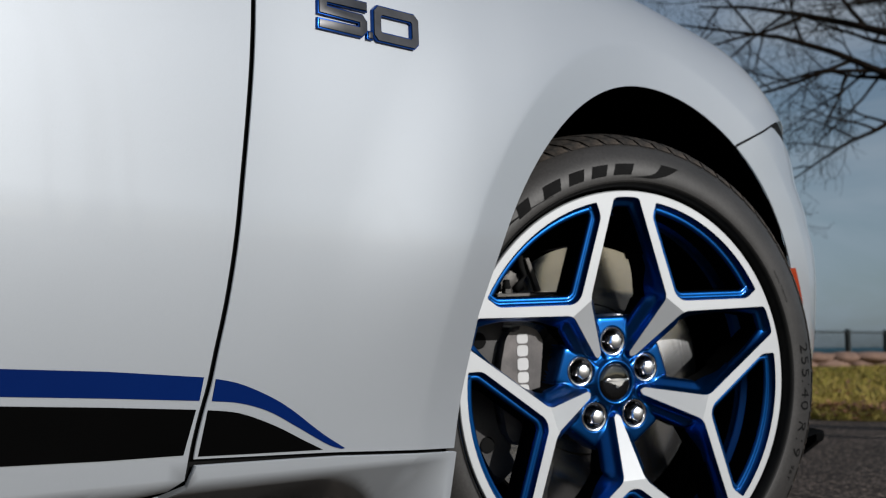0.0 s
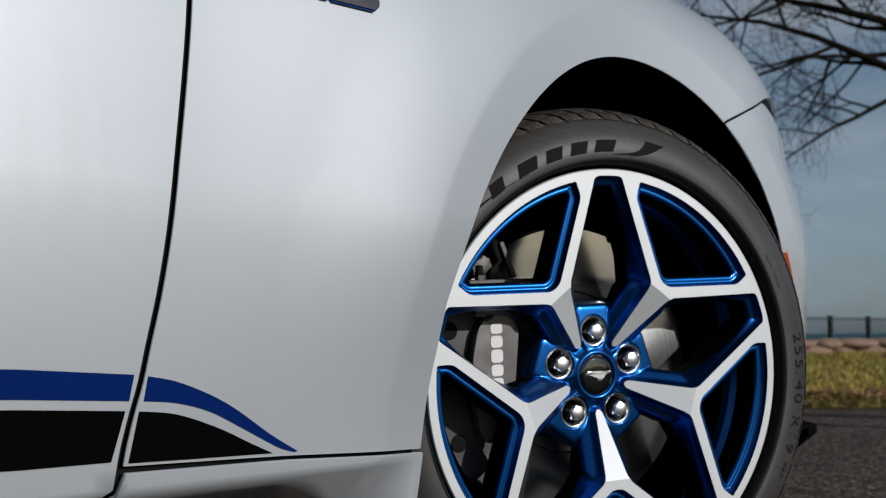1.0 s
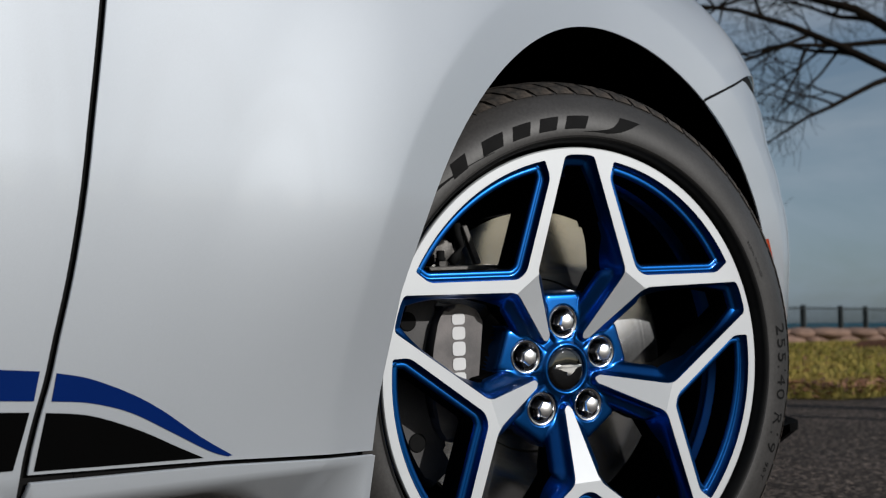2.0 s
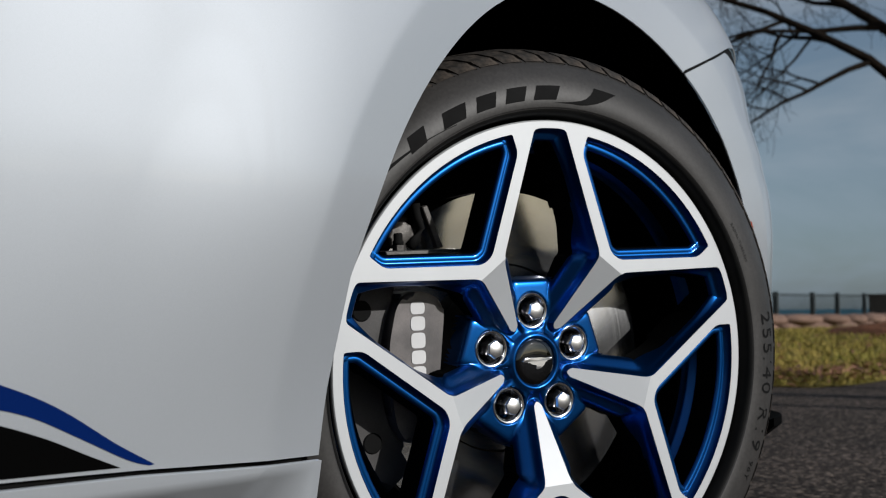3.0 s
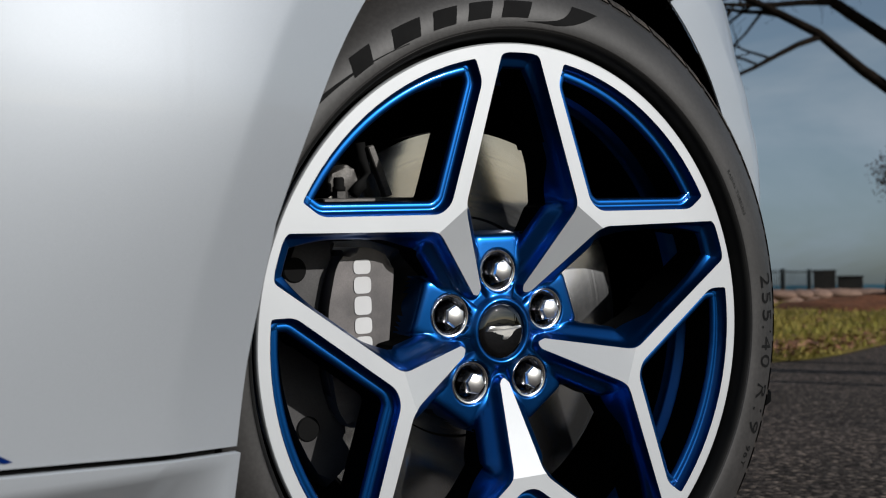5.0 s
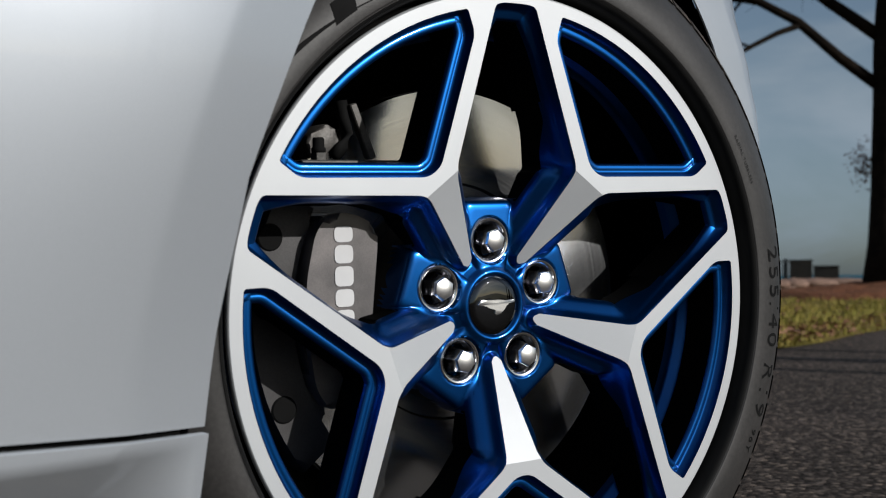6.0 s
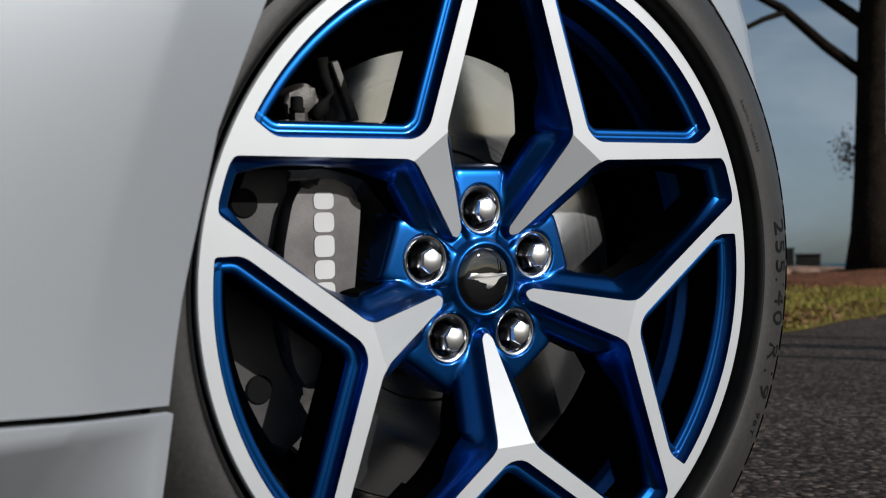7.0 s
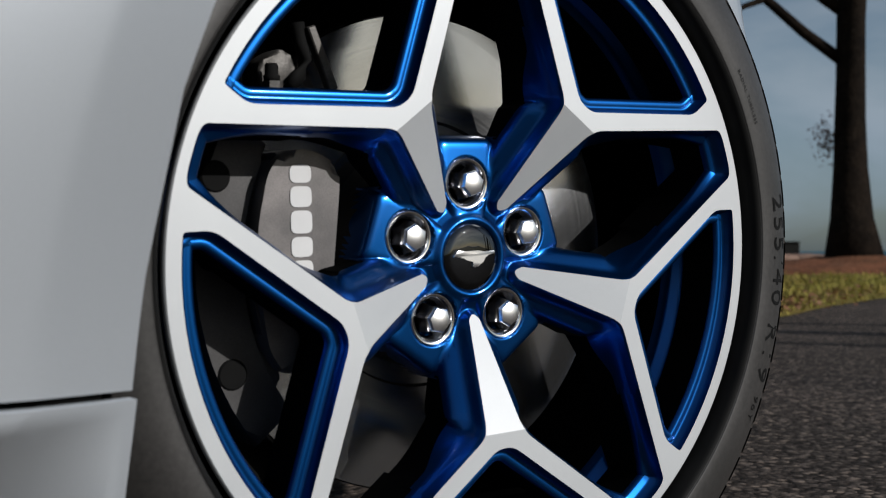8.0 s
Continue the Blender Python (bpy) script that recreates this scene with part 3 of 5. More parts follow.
def panel(name, outline, mat, parent, label="", lift=0.0, hem=0.005, grid=0.016):
    """A pressed body panel: an (x, z) outline laid on the body's surface, with its edges folded in."""
    from mathutils import geometry
    loop = [Vector((x, s_of(x, z))) for x, z in densify(outline, 0.012)]
    flat = [(p.x, p.y) for p in loop]
    xs, ss = [p[0] for p in flat], [p[1] for p in flat]
    inner = []
    for k in range(360):
        for r in (-0.0045, 0.0, 0.0045):
            r += ARCH_R + LIP
            x, z = ARCH_X + r * math.cos(math.pi * k / 359), ARCH_Z + r * math.sin(math.pi * k / 359)
            if z < crest_smooth(x):
                s = s_of(x, z)
                if inside(x, s, flat) and edge_distance(x, s, flat) > 0.004:
                    inner.append(Vector((x, s)))
    x = min(xs) + grid * 0.37
    while x < max(xs):
        s = min(ss) + grid * 0.41
        while s < max(ss):
            z = body_point(x, s).z
            near = abs(math.hypot(x - ARCH_X, z - ARCH_Z) - ARCH_R - LIP) < 0.008
            if not near and inside(x, s, flat) and edge_distance(x, s, flat) > grid * 0.4:
                inner.append(Vector((x, s)))
            s += grid
        x += grid
    v, e, f = geometry.delaunay_2d_cdt(loop + inner, [], [list(range(len(loop)))], 1, 1e-6)[:3]
    verts = [body_point(p.x, p.y) for p in v]
    norms = [body_normal(p.x, p.y) for p in v]
    if sum(n.y for n in norms) > 0:
        norms = [-n for n in norms]
    verts = [p + n * lift for p, n in zip(verts, norms)]
    faces = []
    for q in f:
        a, b, c = (verts[k] for k in q[:3])
        faces.append(tuple(q) if (b - a).cross(c - a).dot(norms[q[0]]) > 0 else tuple(q)[::-1])
    seen = {}
    for q in faces:
        for k in range(len(q)):
            a, b = q[k], q[(k + 1) % len(q)]
            seen[(a, b)] = seen.get((a, b), 0) + 1
    rim = [(a, b) for (a, b) in seen if (b, a) not in seen]
    loop_normals = [norms[k] for q in faces for k in q]
    for a, b in rim:
        o = len(verts)
        na, nb = norms[a], norms[b]
        ia, ib = verts[a] - na * hem, verts[b] - nb * hem
        verts += [verts[a].copy(), verts[b].copy(), ib, ia]
        quad = (o + 1, o, o + 3, o + 2)
        faces.append(quad)
        side = (verts[o] - verts[o + 1]).cross(ia - verts[o]).normalized()
        soft = [(side + nb * 0.9).normalized(), (side + na * 0.9).normalized(), side, side]
        loop_normals += soft
    me = bpy.data.meshes.new(name)
    me.from_pydata([tuple(p) for p in verts], [], faces)
    me.materials.append(mat)
    me.polygons.foreach_set("use_smooth", [True] * len(me.polygons))
    me.normals_split_custom_set([tuple(n) for n in loop_normals])
    ob = new(name, me)
    ob.parent = parent
    if label:
        tagged(ob, label)
    return ob


def smooth_line(pts, n=6):
    """A Catmull-Rom line through the points."""
    out = []
    for i in range(len(pts) - 1):
        p0, p1, p2, p3 = (Vector(pts[max(i - 1, 0)]), Vector(pts[i]), Vector(pts[i + 1]), Vector(pts[min(i + 2, len(pts) - 1)]))
        for k in range(n):
            t = k / n
            out.append(tuple(0.5 * ((2 * p1) + (p2 - p0) * t + (2 * p0 - 5 * p1 + 4 * p2 - p3) * t * t + (3 * p1 - p0 - 3 * p2 + p3) * t ** 3)))
    return out + [pts[-1]]


car = empty("car")
tagged(car, "silver coupe with blue stripes parked on asphalt, front wheel turned", "car")

GAP_LINE = [(-0.6360, 0.93), (-0.6450, 0.80), (-0.6512, 0.7331), (-0.6568, 0.6751), (-0.6630, 0.6180), (-0.6708, 0.5458), (-0.6763, 0.4859), (-0.6818, 0.4358),
            (-0.6880, 0.3931), (-0.6918, 0.3612), (-0.6968, 0.3348), (-0.7005, 0.3084), (-0.7015, 0.2915)]
arch_line = []
for k in range(0, 41):
    a = radians(172 - k * 2.785)
    arch_line.append((ARCH_X + ARCH_R * math.cos(a), ARCH_Z + ARCH_R * math.sin(a)))
fender = [(x + 0.0033, z) for x, z in GAP_LINE] + [(-0.5187, 0.2860), (-0.3245, 0.2773), (-0.3275, 0.337)] + arch_line[2:]
fender += [(0.3190, 0.7150), (0.384, 0.7412), (0.46, 0.7675), (0.50, 0.779), (0.60, 0.800), (0.72, 0.790), (0.74, 0.815), (0.62, 0.872), (0.45, 0.925), (0.3, 0.95), (0.0, 0.98), (-0.4, 0.99), (-0.64, 0.99)]
fender = smooth_line(fender[:13], 3) + fender[13:]
panel("front_fender", fender, PAINT, car, grid=0.009, hem=0.0022)
door = smooth_line([(x - 0.0033, z) for x, z in GAP_LINE], 3) + [(-0.7055, 0.272), (-0.713, 0.2610), (-0.74, 0.2545), (-0.80, 0.2515), (-1.5, 0.254), (-1.5, 0.99), (-0.645, 0.99)]
panel("door", door, PAINT, car, hem=0.0022)
arch_front = []
for k in range(0, 34):
    a = radians(59.7 - k * 2.30)
    arch_front.append((ARCH_X + ARCH_R * math.cos(a), ARCH_Z + ARCH_R * math.sin(a)))
bumper = [(0.3218, 0.7112), (0.384, 0.7372), (0.458, 0.7628), (0.476, 0.7625), (0.500, 0.7575), (0.56, 0.746), (0.62, 0.734), (0.72, 0.715), (0.85, 0.69), (1.0, 0.60), (1.0, 0.24), (0.60, 0.22), (0.525, 0.22)] + arch_front[::-1]
panel("front_bumper", bumper, PAINT, car, hem=0.0022)
lamp = [(0.472, 0.772), (0.480, 0.755), (0.56, 0.738), (0.62, 0.727), (0.72, 0.708), (0.85, 0.695), (0.98, 0.63), (0.98, 0.66), (0.85, 0.74), (0.72, 0.787), (0.60, 0.797)]
panel("headlamp", lamp, GAP_BLACK, car, "dark headlamp lens edge", lift=-0.0055, hem=0.002)
sill = [(-1.5, 0.246), (-0.80, 0.2435), (-0.738, 0.246), (-0.709, 0.254), (-0.700, 0.266), (-0.697, 0.2858), (-0.5187, 0.2822), (-0.3245, 0.2735), (-0.322, 0.19), (-1.5, 0.18)]
panel("sill", sill, PAINT, car, lift=0.004, grid=0.007)
for strip in ([(-0.75, 0.235), (-0.66, 0.24), (-0.645, 0.40), (-0.60, 0.94), (-0.68, 0.94), (-0.72, 0.60), (-0.74, 0.40)],
              [(-1.45, 0.235), (-0.76, 0.235), (-0.76, 0.262), (-1.45, 0.266)], [(-0.655, 0.264), (-0.34, 0.264), (-0.34, 0.2945), (-0.655, 0.3005)],
              [(0.327, 0.704), (0.39, 0.728), (0.50, 0.760), (0.60, 0.75), (0.95, 0.62), (0.95, 0.68), (0.74, 0.80), (0.60, 0.82), (0.48, 0.79), (0.322, 0.734)]):
    panel("seam_seal", strip, GAP_BLACK, car, "black seal behind the panel gap", lift=-0.0065, hem=0.004)

# stripes
blue_f = [(-0.6854, 0.3664), (-0.6561, 0.3610), (-0.6186, 0.3480), (-0.5866, 0.3329), (-0.5437, 0.3079), (-0.5085, 0.2898), (-0.5130, 0.2892), (-0.5335, 0.2956), (-0.5761, 0.3153),
          (-0.6162, 0.3329), (-0.6532, 0.3424), (-0.6870, 0.3456)]
panel("blue_stripe", smooth_line(blue_f[:6]) + smooth_line(blue_f[6:]), BLUE_FILM, car, "curved blue stripe tail on the fender", lift=0.0008, hem=0.0006)
panel("blue_stripe", [(-0.6995, 0.3682), (-0.7015, 0.3465), (-0.7992, 0.3520), (-0.9052, 0.3572), (-1.1970, 0.3710), (-1.1970, 0.3920), (-0.9073, 0.3796), (-0.8014, 0.3752)], BLUE_FILM, car, "straight blue stripe on the door", lift=0.0008, hem=0.0006)
panel("black_stripe", smooth_line([(-0.6903, 0.3372), (-0.6517, 0.3325), (-0.6066, 0.3184), (-0.5660, 0.3015), (-0.5380, 0.2900)]) + [(-0.6240, 0.2920), (-0.6943, 0.2940)], STRIPE_BLACK, car, "tapered black lower stripe on the fender", lift=0.0008, hem=0.0006)
panel("black_stripe", [(-0.7040, 0.3382), (-0.7114, 0.2963), (-0.7915, 0.2970), (-0.8980, 0.2999), (-1.1970, 0.3050), (-1.1970, 0.3650), (-0.9024, 0.3493), (-0.7956, 0.3438)], STRIPE_BLACK, car, "black lower stripe on the door", lift=0.0008, hem=0.0006)

# bonnet, far side and underside close the body
def build_bonnet():
    verts, faces = [], []
    nx, ny = 40, 14
    for i in range(nx + 1):
        x = -1.5 + 2.5 * i / nx
        base = body_point(x, Z0 + 0.5)
        for j in range(ny + 1):
            t = j / ny
            y = base.y + (1.75 - 2 * base.y) * t
            verts.append((x, y, base.z + 0.05 * math.sin(math.pi * t) - 0.002))
    for i in range(nx):
        for j in range(ny):
            a = i * (ny + 1) + j
            faces.append((a, a + ny + 1, a + ny + 2, a + 1))
    link_mesh("bonnet", verts, faces, PAINT, car)


build_bonnet()
part("underbody", box_bm(2.0, 1.5, 0.05, 0.01, (-0.5, 0.95, 0.19)), GAP_BLACK, car, "black underbody")
part("far_side", box_bm(2.4, 0.05, 0.72, 0.02, (-0.3, 1.72, 0.55)), PAINT, car)
part("rear_bulkhead", box_bm(0.04, 1.62, 0.76, 0.01, (-1.49, 0.9, 0.58)), GAP_BLACK, car)
part("nose", box_bm(0.06, 1.20, 0.42, 0.02, (0.985, 0.88, 0.42)), GAP_BLACK, car, "dark grille area")

# wheel arch liner, its edge close behind the panels
def build_liner():
    verts, faces = [], []
    n = 72
    prof = [(0.455, 0.10), (0.46, 0.30), (0.44, 0.44), (0.30, 0.47), (0.02, 0.47)]
    k = len(prof) + 2
    for i in range(n + 1):
        a = radians(215 - 250 * i / n)
        c, d = math.cos(a), math.sin(a)
        for r, back in ((ARCH_R + 0.002, 0.004), (ARCH_R + 0.008, 0.012)):
            x, z = ARCH_X + r * c, ARCH_Z + r * d
            verts.append((x, body_point(x, s_of(x, z)).y + back, z))
        for r, y in prof:
            verts.append((ARCH_X + r * c, y, ARCH_Z + r * d))
    for i in range(n):
        for q in range(k - 1):
            faces.append((i * k + q, i * k + q + 1, (i + 1) * k + q + 1, (i + 1) * k + q))
    link_mesh("arch_liner", verts, faces, MATT_BLACK, car)


build_liner()

# side marker, splitter
mk = [(0.474, 0.5235), (0.503, 0.5265), (0.543, 0.4670), (0.528, 0.4650)]
panel("side_marker", mk, ORANGE, car, "narrow orange side marker lens", lift=0.003, hem=0.004, grid=0.01)


def build_splitter():
    verts, faces = [], []
    n = 16
    for i in range(n + 1):
        t = i / n
        x = 0.545 + 0.42 * t
        yo = 0.035 + 0.66 * t ** 2.0
        for dx, y, z in ((0, yo, 0.242 - 0.01 * (1 - t)), (0, yo - 0.035, 0.246), (0, yo - 0.035, 0.234), (0, yo, 0.207)):
            verts.append((x, y, z))
    for i in range(n):
        for k in range(4):
            q = (k + 1) % 4
            faces.append((i * 4 + k, i * 4 + q, (i + 1) * 4 + q, (i + 1) * 4 + k))
    faces += [(3, 2, 1, 0), tuple(n * 4 + k for k in range(4))]
    link_mesh("splitter", verts, faces, MATT_BLACK, car, "matt black chin splitter end", sharp=30)


build_splitter()


# badge: the figures 5.0
def figure(loops, y0, y1, edge):
    """A raised figure from an outline, or from an outer and an inner outline of equal length."""
    if len(loops) == 1:
        return prism_bm(loops[0], y0, y1, edge, 2)
    bm = bmesh.new()
    rows = [[bm.verts.new((x, y, z)) for x, z in lp] for y, lp in ((y1, loops[0]), (y0, loops[0]), (y0, loops[1]), (y1, loops[1]))]
    n = len(loops[0])
    for a, b in zip(rows, rows[1:]):
        for i in range(n):
            j = (i + 1) % n
            bm.faces.new((a[i], b[i], b[j], a[j]))
    return bm


def grown(loop, g):
    pts = [Vector(p) for p in loop]
    area = sum(pts[i - 1].x * pts[i].y - pts[i].x * pts[i - 1].y for i in range(len(pts)))
    sign = 1 if area > 0 else -1
    out = []
    for i, p in enumerate(pts):
        u, v = (p - pts[i - 1]).normalized(), (pts[(i + 1) % len(pts)] - p).normalized()
        n1, n2 = Vector((u.y, -u.x)) * sign, Vector((v.y, -v.x)) * sign
        m = n1 + n2
        m = m / max(0.5, m.dot(n1)) if m.length > 1e-6 else n1
        out.append(tuple(p + m * g))
    return out


def build_badge(x0, z0):
    w, h, s, lean = 0.0645, 0.040, 0.0098, 0.10
    m = h * 0.5
    five = [(0, 0), (w - 0.007, 0), (w, 0.007), (w, m - 0.002), (w - 0.006, m + s / 2), (s, m + s / 2), (s, h - s), (w, h - s), (w, h), (0, h), (0, m - s / 2 + 0.001),
            (w - s, m - s / 2 + 0.001), (w - s, s), (0, s)]
    dot = [(w + 0.0015, 0), (w + 0.0080, 0), (w + 0.0080, s * 0.8), (w + 0.0015, s * 0.8)]
    o = w + 0.0095
    zero = [(o + 0.006, 0), (o + w - 0.006, 0), (o + w, 0.006), (o + w, h - 0.006), (o + w - 0.006, h), (o + 0.006, h), (o, h - 0.006), (o, 0.006)]
    hole = [(o + s + 0.002, s), (o + w - s - 0.002, s), (o + w - s, s + 0.002), (o + w - s, h - s - 0.002), (o + w - s - 0.002, h - s), (o + s + 0.002, h - s), (o + s, h - s - 0.002), (o + s, s + 0.002)]
    for name, loops in (("badge_figure", [five]), ("badge_point", [dot]), ("badge_figure", [zero, hole])):
        base = None
        for mat, g, ya, yb, lab in ((BADGE_BLUE, 0.0012, -0.0036, 0.004, "figure of the 5.0 badge with blue edge"), (BADGE_GREY, -0.0004, -0.0050, -0.0030, "dark grey face")):
            lp = [grown(loops[0], g)] + [grown(q, -g) for q in loops[1:]]
            ob = part(name if base is None else "badge_face", figure(lp, ya, yb, 0.0005), mat, car if base is None else base, lab)
            for v in ob.data.vertices:
                x, z = x0 + v.co.x + lean * (v.co.z - h / 2), z0 + v.co.z
                v.co = (x, body_point(x, s_of(x, z)).y + v.co.y, z)
            base = ob


build_badge(-0.5710, 0.7240)


# ---- the front wheel, brake and tyre ----
WHEEL = Matrix(((0.92966, 0.36406, -0.05651, 0.0069), (-0.36585, 0.93031, -0.02675, 0.0113), (0.04333, 0.04425, 0.99808, 0.3436), (0, 0, 0, 1)))
SPOKES = [126, 54, -18, -90, -162]


def polar(r, deg):
    return Vector((r * math.cos(radians(deg)), r * math.sin(radians(deg))))


def spoke_frame(deg, a, l):
    d = polar(1, deg)
    return Vector((a * d.x - l * d.y, a * d.y + l * d.x))


def fork_loop(deg):
    pts, rad = [], []
    for a, l, r in ((0.1429, -0.0074, 0.007), (0.1429, 0.0074, 0.007), (0.2106, 0.1005, 0.007)):
        pts.append(spoke_frame(deg, a, l))
        rad.append(r)
    pts += [polar(0.2541, deg + 24.84 - 49.68 * k / 14) for k in range(15)]
    rad += [0.003] + [0.004] * 13 + [0.003]
    pts.append(spoke_frame(deg, 0.2106, -0.1005))
    rad.append(0.007)
    return [Vector(p) for p in rounded(pts, rad, 5)]


TIP_A, TIP_L, CV_A, CV_L = 0.0490, 0.0052, 0.1320, 0.0172


def gap_path(deg):
    """From the tip of one leg, out along its fork, along the rim and back in to the tip of the next leg."""
    nxt = deg + 72
    pts = [spoke_frame(deg, TIP_A, TIP_L), spoke_frame(deg, CV_A, CV_L), polar(0.2557, deg + 31.3)]
    arc = [polar(0.2572, deg + 33.0 + 6.0 * k / 4) for k in range(5)]
    pts += arc + [polar(0.2557, nxt - 31.3), spoke_frame(nxt, CV_A, -CV_L), spoke_frame(nxt, TIP_A, -TIP_L)]
    rad = [0, 0.010, 0.004, 0.003, 0.003, 0.003, 0.003, 0.003, 0.004, 0.010, 0]
    full = [Vector(p) for p in rounded(pts, rad, 6)]
    out = []
    for a, b in zip(full, full[1:]):
        k = max(1, int((b - a).length / 0.005))
        out += [a.lerp(b, j / k) for j in range(k)]
    return out + [full[-1]]


CREASE = min(gap_path(0), key=lambda p: (p - spoke_frame(0, CV_A, CV_L)).length).x


def leg_depth(deg, p):
    d = polar(1, deg)
    a = p.x * d.x + p.y * d.y
    return max(0.0, (CREASE - a) / (CREASE - TIP_A)) * 0.0375


def table(pairs, x):
    for (x0, y0), (x1, y1) in zip(pairs, pairs[1:]):
        if x <= x1:
            return y0 + (y1 - y0) * max(0.0, (x - x0) / (x1 - x0))
    return pairs[-1][1]


def eased(pairs, x):
    return sum(table(pairs, max(pairs[0][0], x + o)) for o in (-0.0014, -0.0007, 0.0, 0.0007, 0.0014)) / 5


def soft_min(a, b, k):
    h = max(k - abs(a - b), 0.0) / k
    return min(a, b) - h * h * k * 0.25


LEG_FLANK = [(0.0, 0.0004), (0.0010, 0.0022), (0.0035, 0.0085), (0.0060, 0.0120), (0.0110, 0.0150), (0.0155, 0.0180), (0.0180, 0.0210), (0.0195, 0.0245), (0.0210, 0.0310), (0.03, 0.07)]
ARM_FLANK = [(0.0, 0.0004), (0.0005, 0.0035), (0.0014, 0.0080), (0.0026, 0.0110), (0.0040, 0.0128), (0.0052, 0.0150), (0.0058, 0.0190), (0.0072, 0.0260), (0.02, 0.07)]
HUB_LINE = [(0.0262, 0.0425), (0.0270, 0.0400), (0.0280, 0.0390), (0.0296, 0.0386), (0.0316, 0.0395), (0.0350, 0.0432), (0.040, 0.0458), (0.052, 0.0478), (0.066, 0.052),
            (0.080, 0.062), (0.092, 0.10)]
BOSS_EDGE = [(-0.0060, 0.0), (-0.0030, 0.0003), (-0.0012, 0.0010), (0.0, 0.0020), (0.0012, 0.0042), (0.0022, 0.0080), (0.0032, 0.0140), (0.0050, 0.035), (0.0070, 0.08)]
BOSS_HALF = [(0.030, 0.0140), (0.045, 0.0190), (0.066, 0.0252), (0.091, 0.0258)]
NUT_R = 0.05715


def offsets(loop, closed):
    """Unit normals of a polyline, to the left of its run."""
    n, out = len(loop), []
    for i in range(n):
        a = loop[i - 1] if closed or i else loop[i]
        b = loop[(i + 1) % n] if closed or i < n - 1 else loop[i]
        t = (b - a)
        if t.length < 1e-9:
            t = Vector((1, 0))
        t.normalize()
        out.append(Vector((-t.y, t.x)))
    return out


HALF_EDGE = [spoke_frame(0, TIP_A - 0.0045 * math.sin(math.pi * k / 24), -TIP_L + 2 * TIP_L * k / 24) for k in range(12, 24)] \
    + [p for p in gap_path(0) if math.degrees(math.atan2(p.y, p.x)) < 36.1 and p.length < 0.22]
EDGE_LINE = [(p.x, p.y) for p in HALF_EDGE]
NUT_AT, NUT_AXIS = polar(NUT_R, 36), polar(1, 36)


def flank_width(near):
    mix = max(0.0, min(1.0, (near.length - 0.118) / 0.055))
    mix = mix * mix * (3 - 2 * mix)
    return mix, 0.0205 * (1 - mix) + 0.0072 * mix


def hub_depth(p, with_leg=True):
    """Depth of the blue skin at a point of half a spoke's sector, and the distance into (+) or off (-) the machined leg."""
    best, near = 1.0, HALF_EDGE[0]
    for q0, q1 in zip(HALF_EDGE, HALF_EDGE[1:]):
        e = q1 - q0
        t = max(0.0, min(1.0, (p - q0).dot(e) / max(e.length_squared, 1e-12)))
        q = q0 + e * t
        dd = (p - q).length
        if dd < best:
            best, near = dd, q
    if p.x > EDGE_LINE[0][0] and p.y < table(EDGE_LINE, p.x):
        return leg_depth(0, p) + 0.0006, best, 0.0
    mix, wide = flank_width(near)
    leg = 0.2
    if best <= wide + 0.0004:
        leg = leg_depth(0, near) + eased(LEG_FLANK, best) * (1 - mix) + eased(ARM_FLANK, best) * mix
    a, l = p.dot(NUT_AXIS), abs(p.x * NUT_AXIS.y - p.y * NUT_AXIS.x)
    s1, s2 = l - table(BOSS_HALF, a), a - 0.0915
    sd = -soft_min(-s1, -s2, 0.006)
    boss = 0.0418 + 0.0035 * (p.length - 0.04) / 0.05 + eased(BOSS_EDGE, sd)
    other = soft_min(table(HUB_LINE, p.length), boss, 0.0035)
    y = soft_min(other, leg, 0.0030)
    dn = (p - NUT_AT).length
    if dn < 0.02075:
        y = max(y, 0.060)
    elif dn < 0.0218:
        y += 0.0005 * (0.0218 - dn) / 0.001
    return y, -best, leg - other


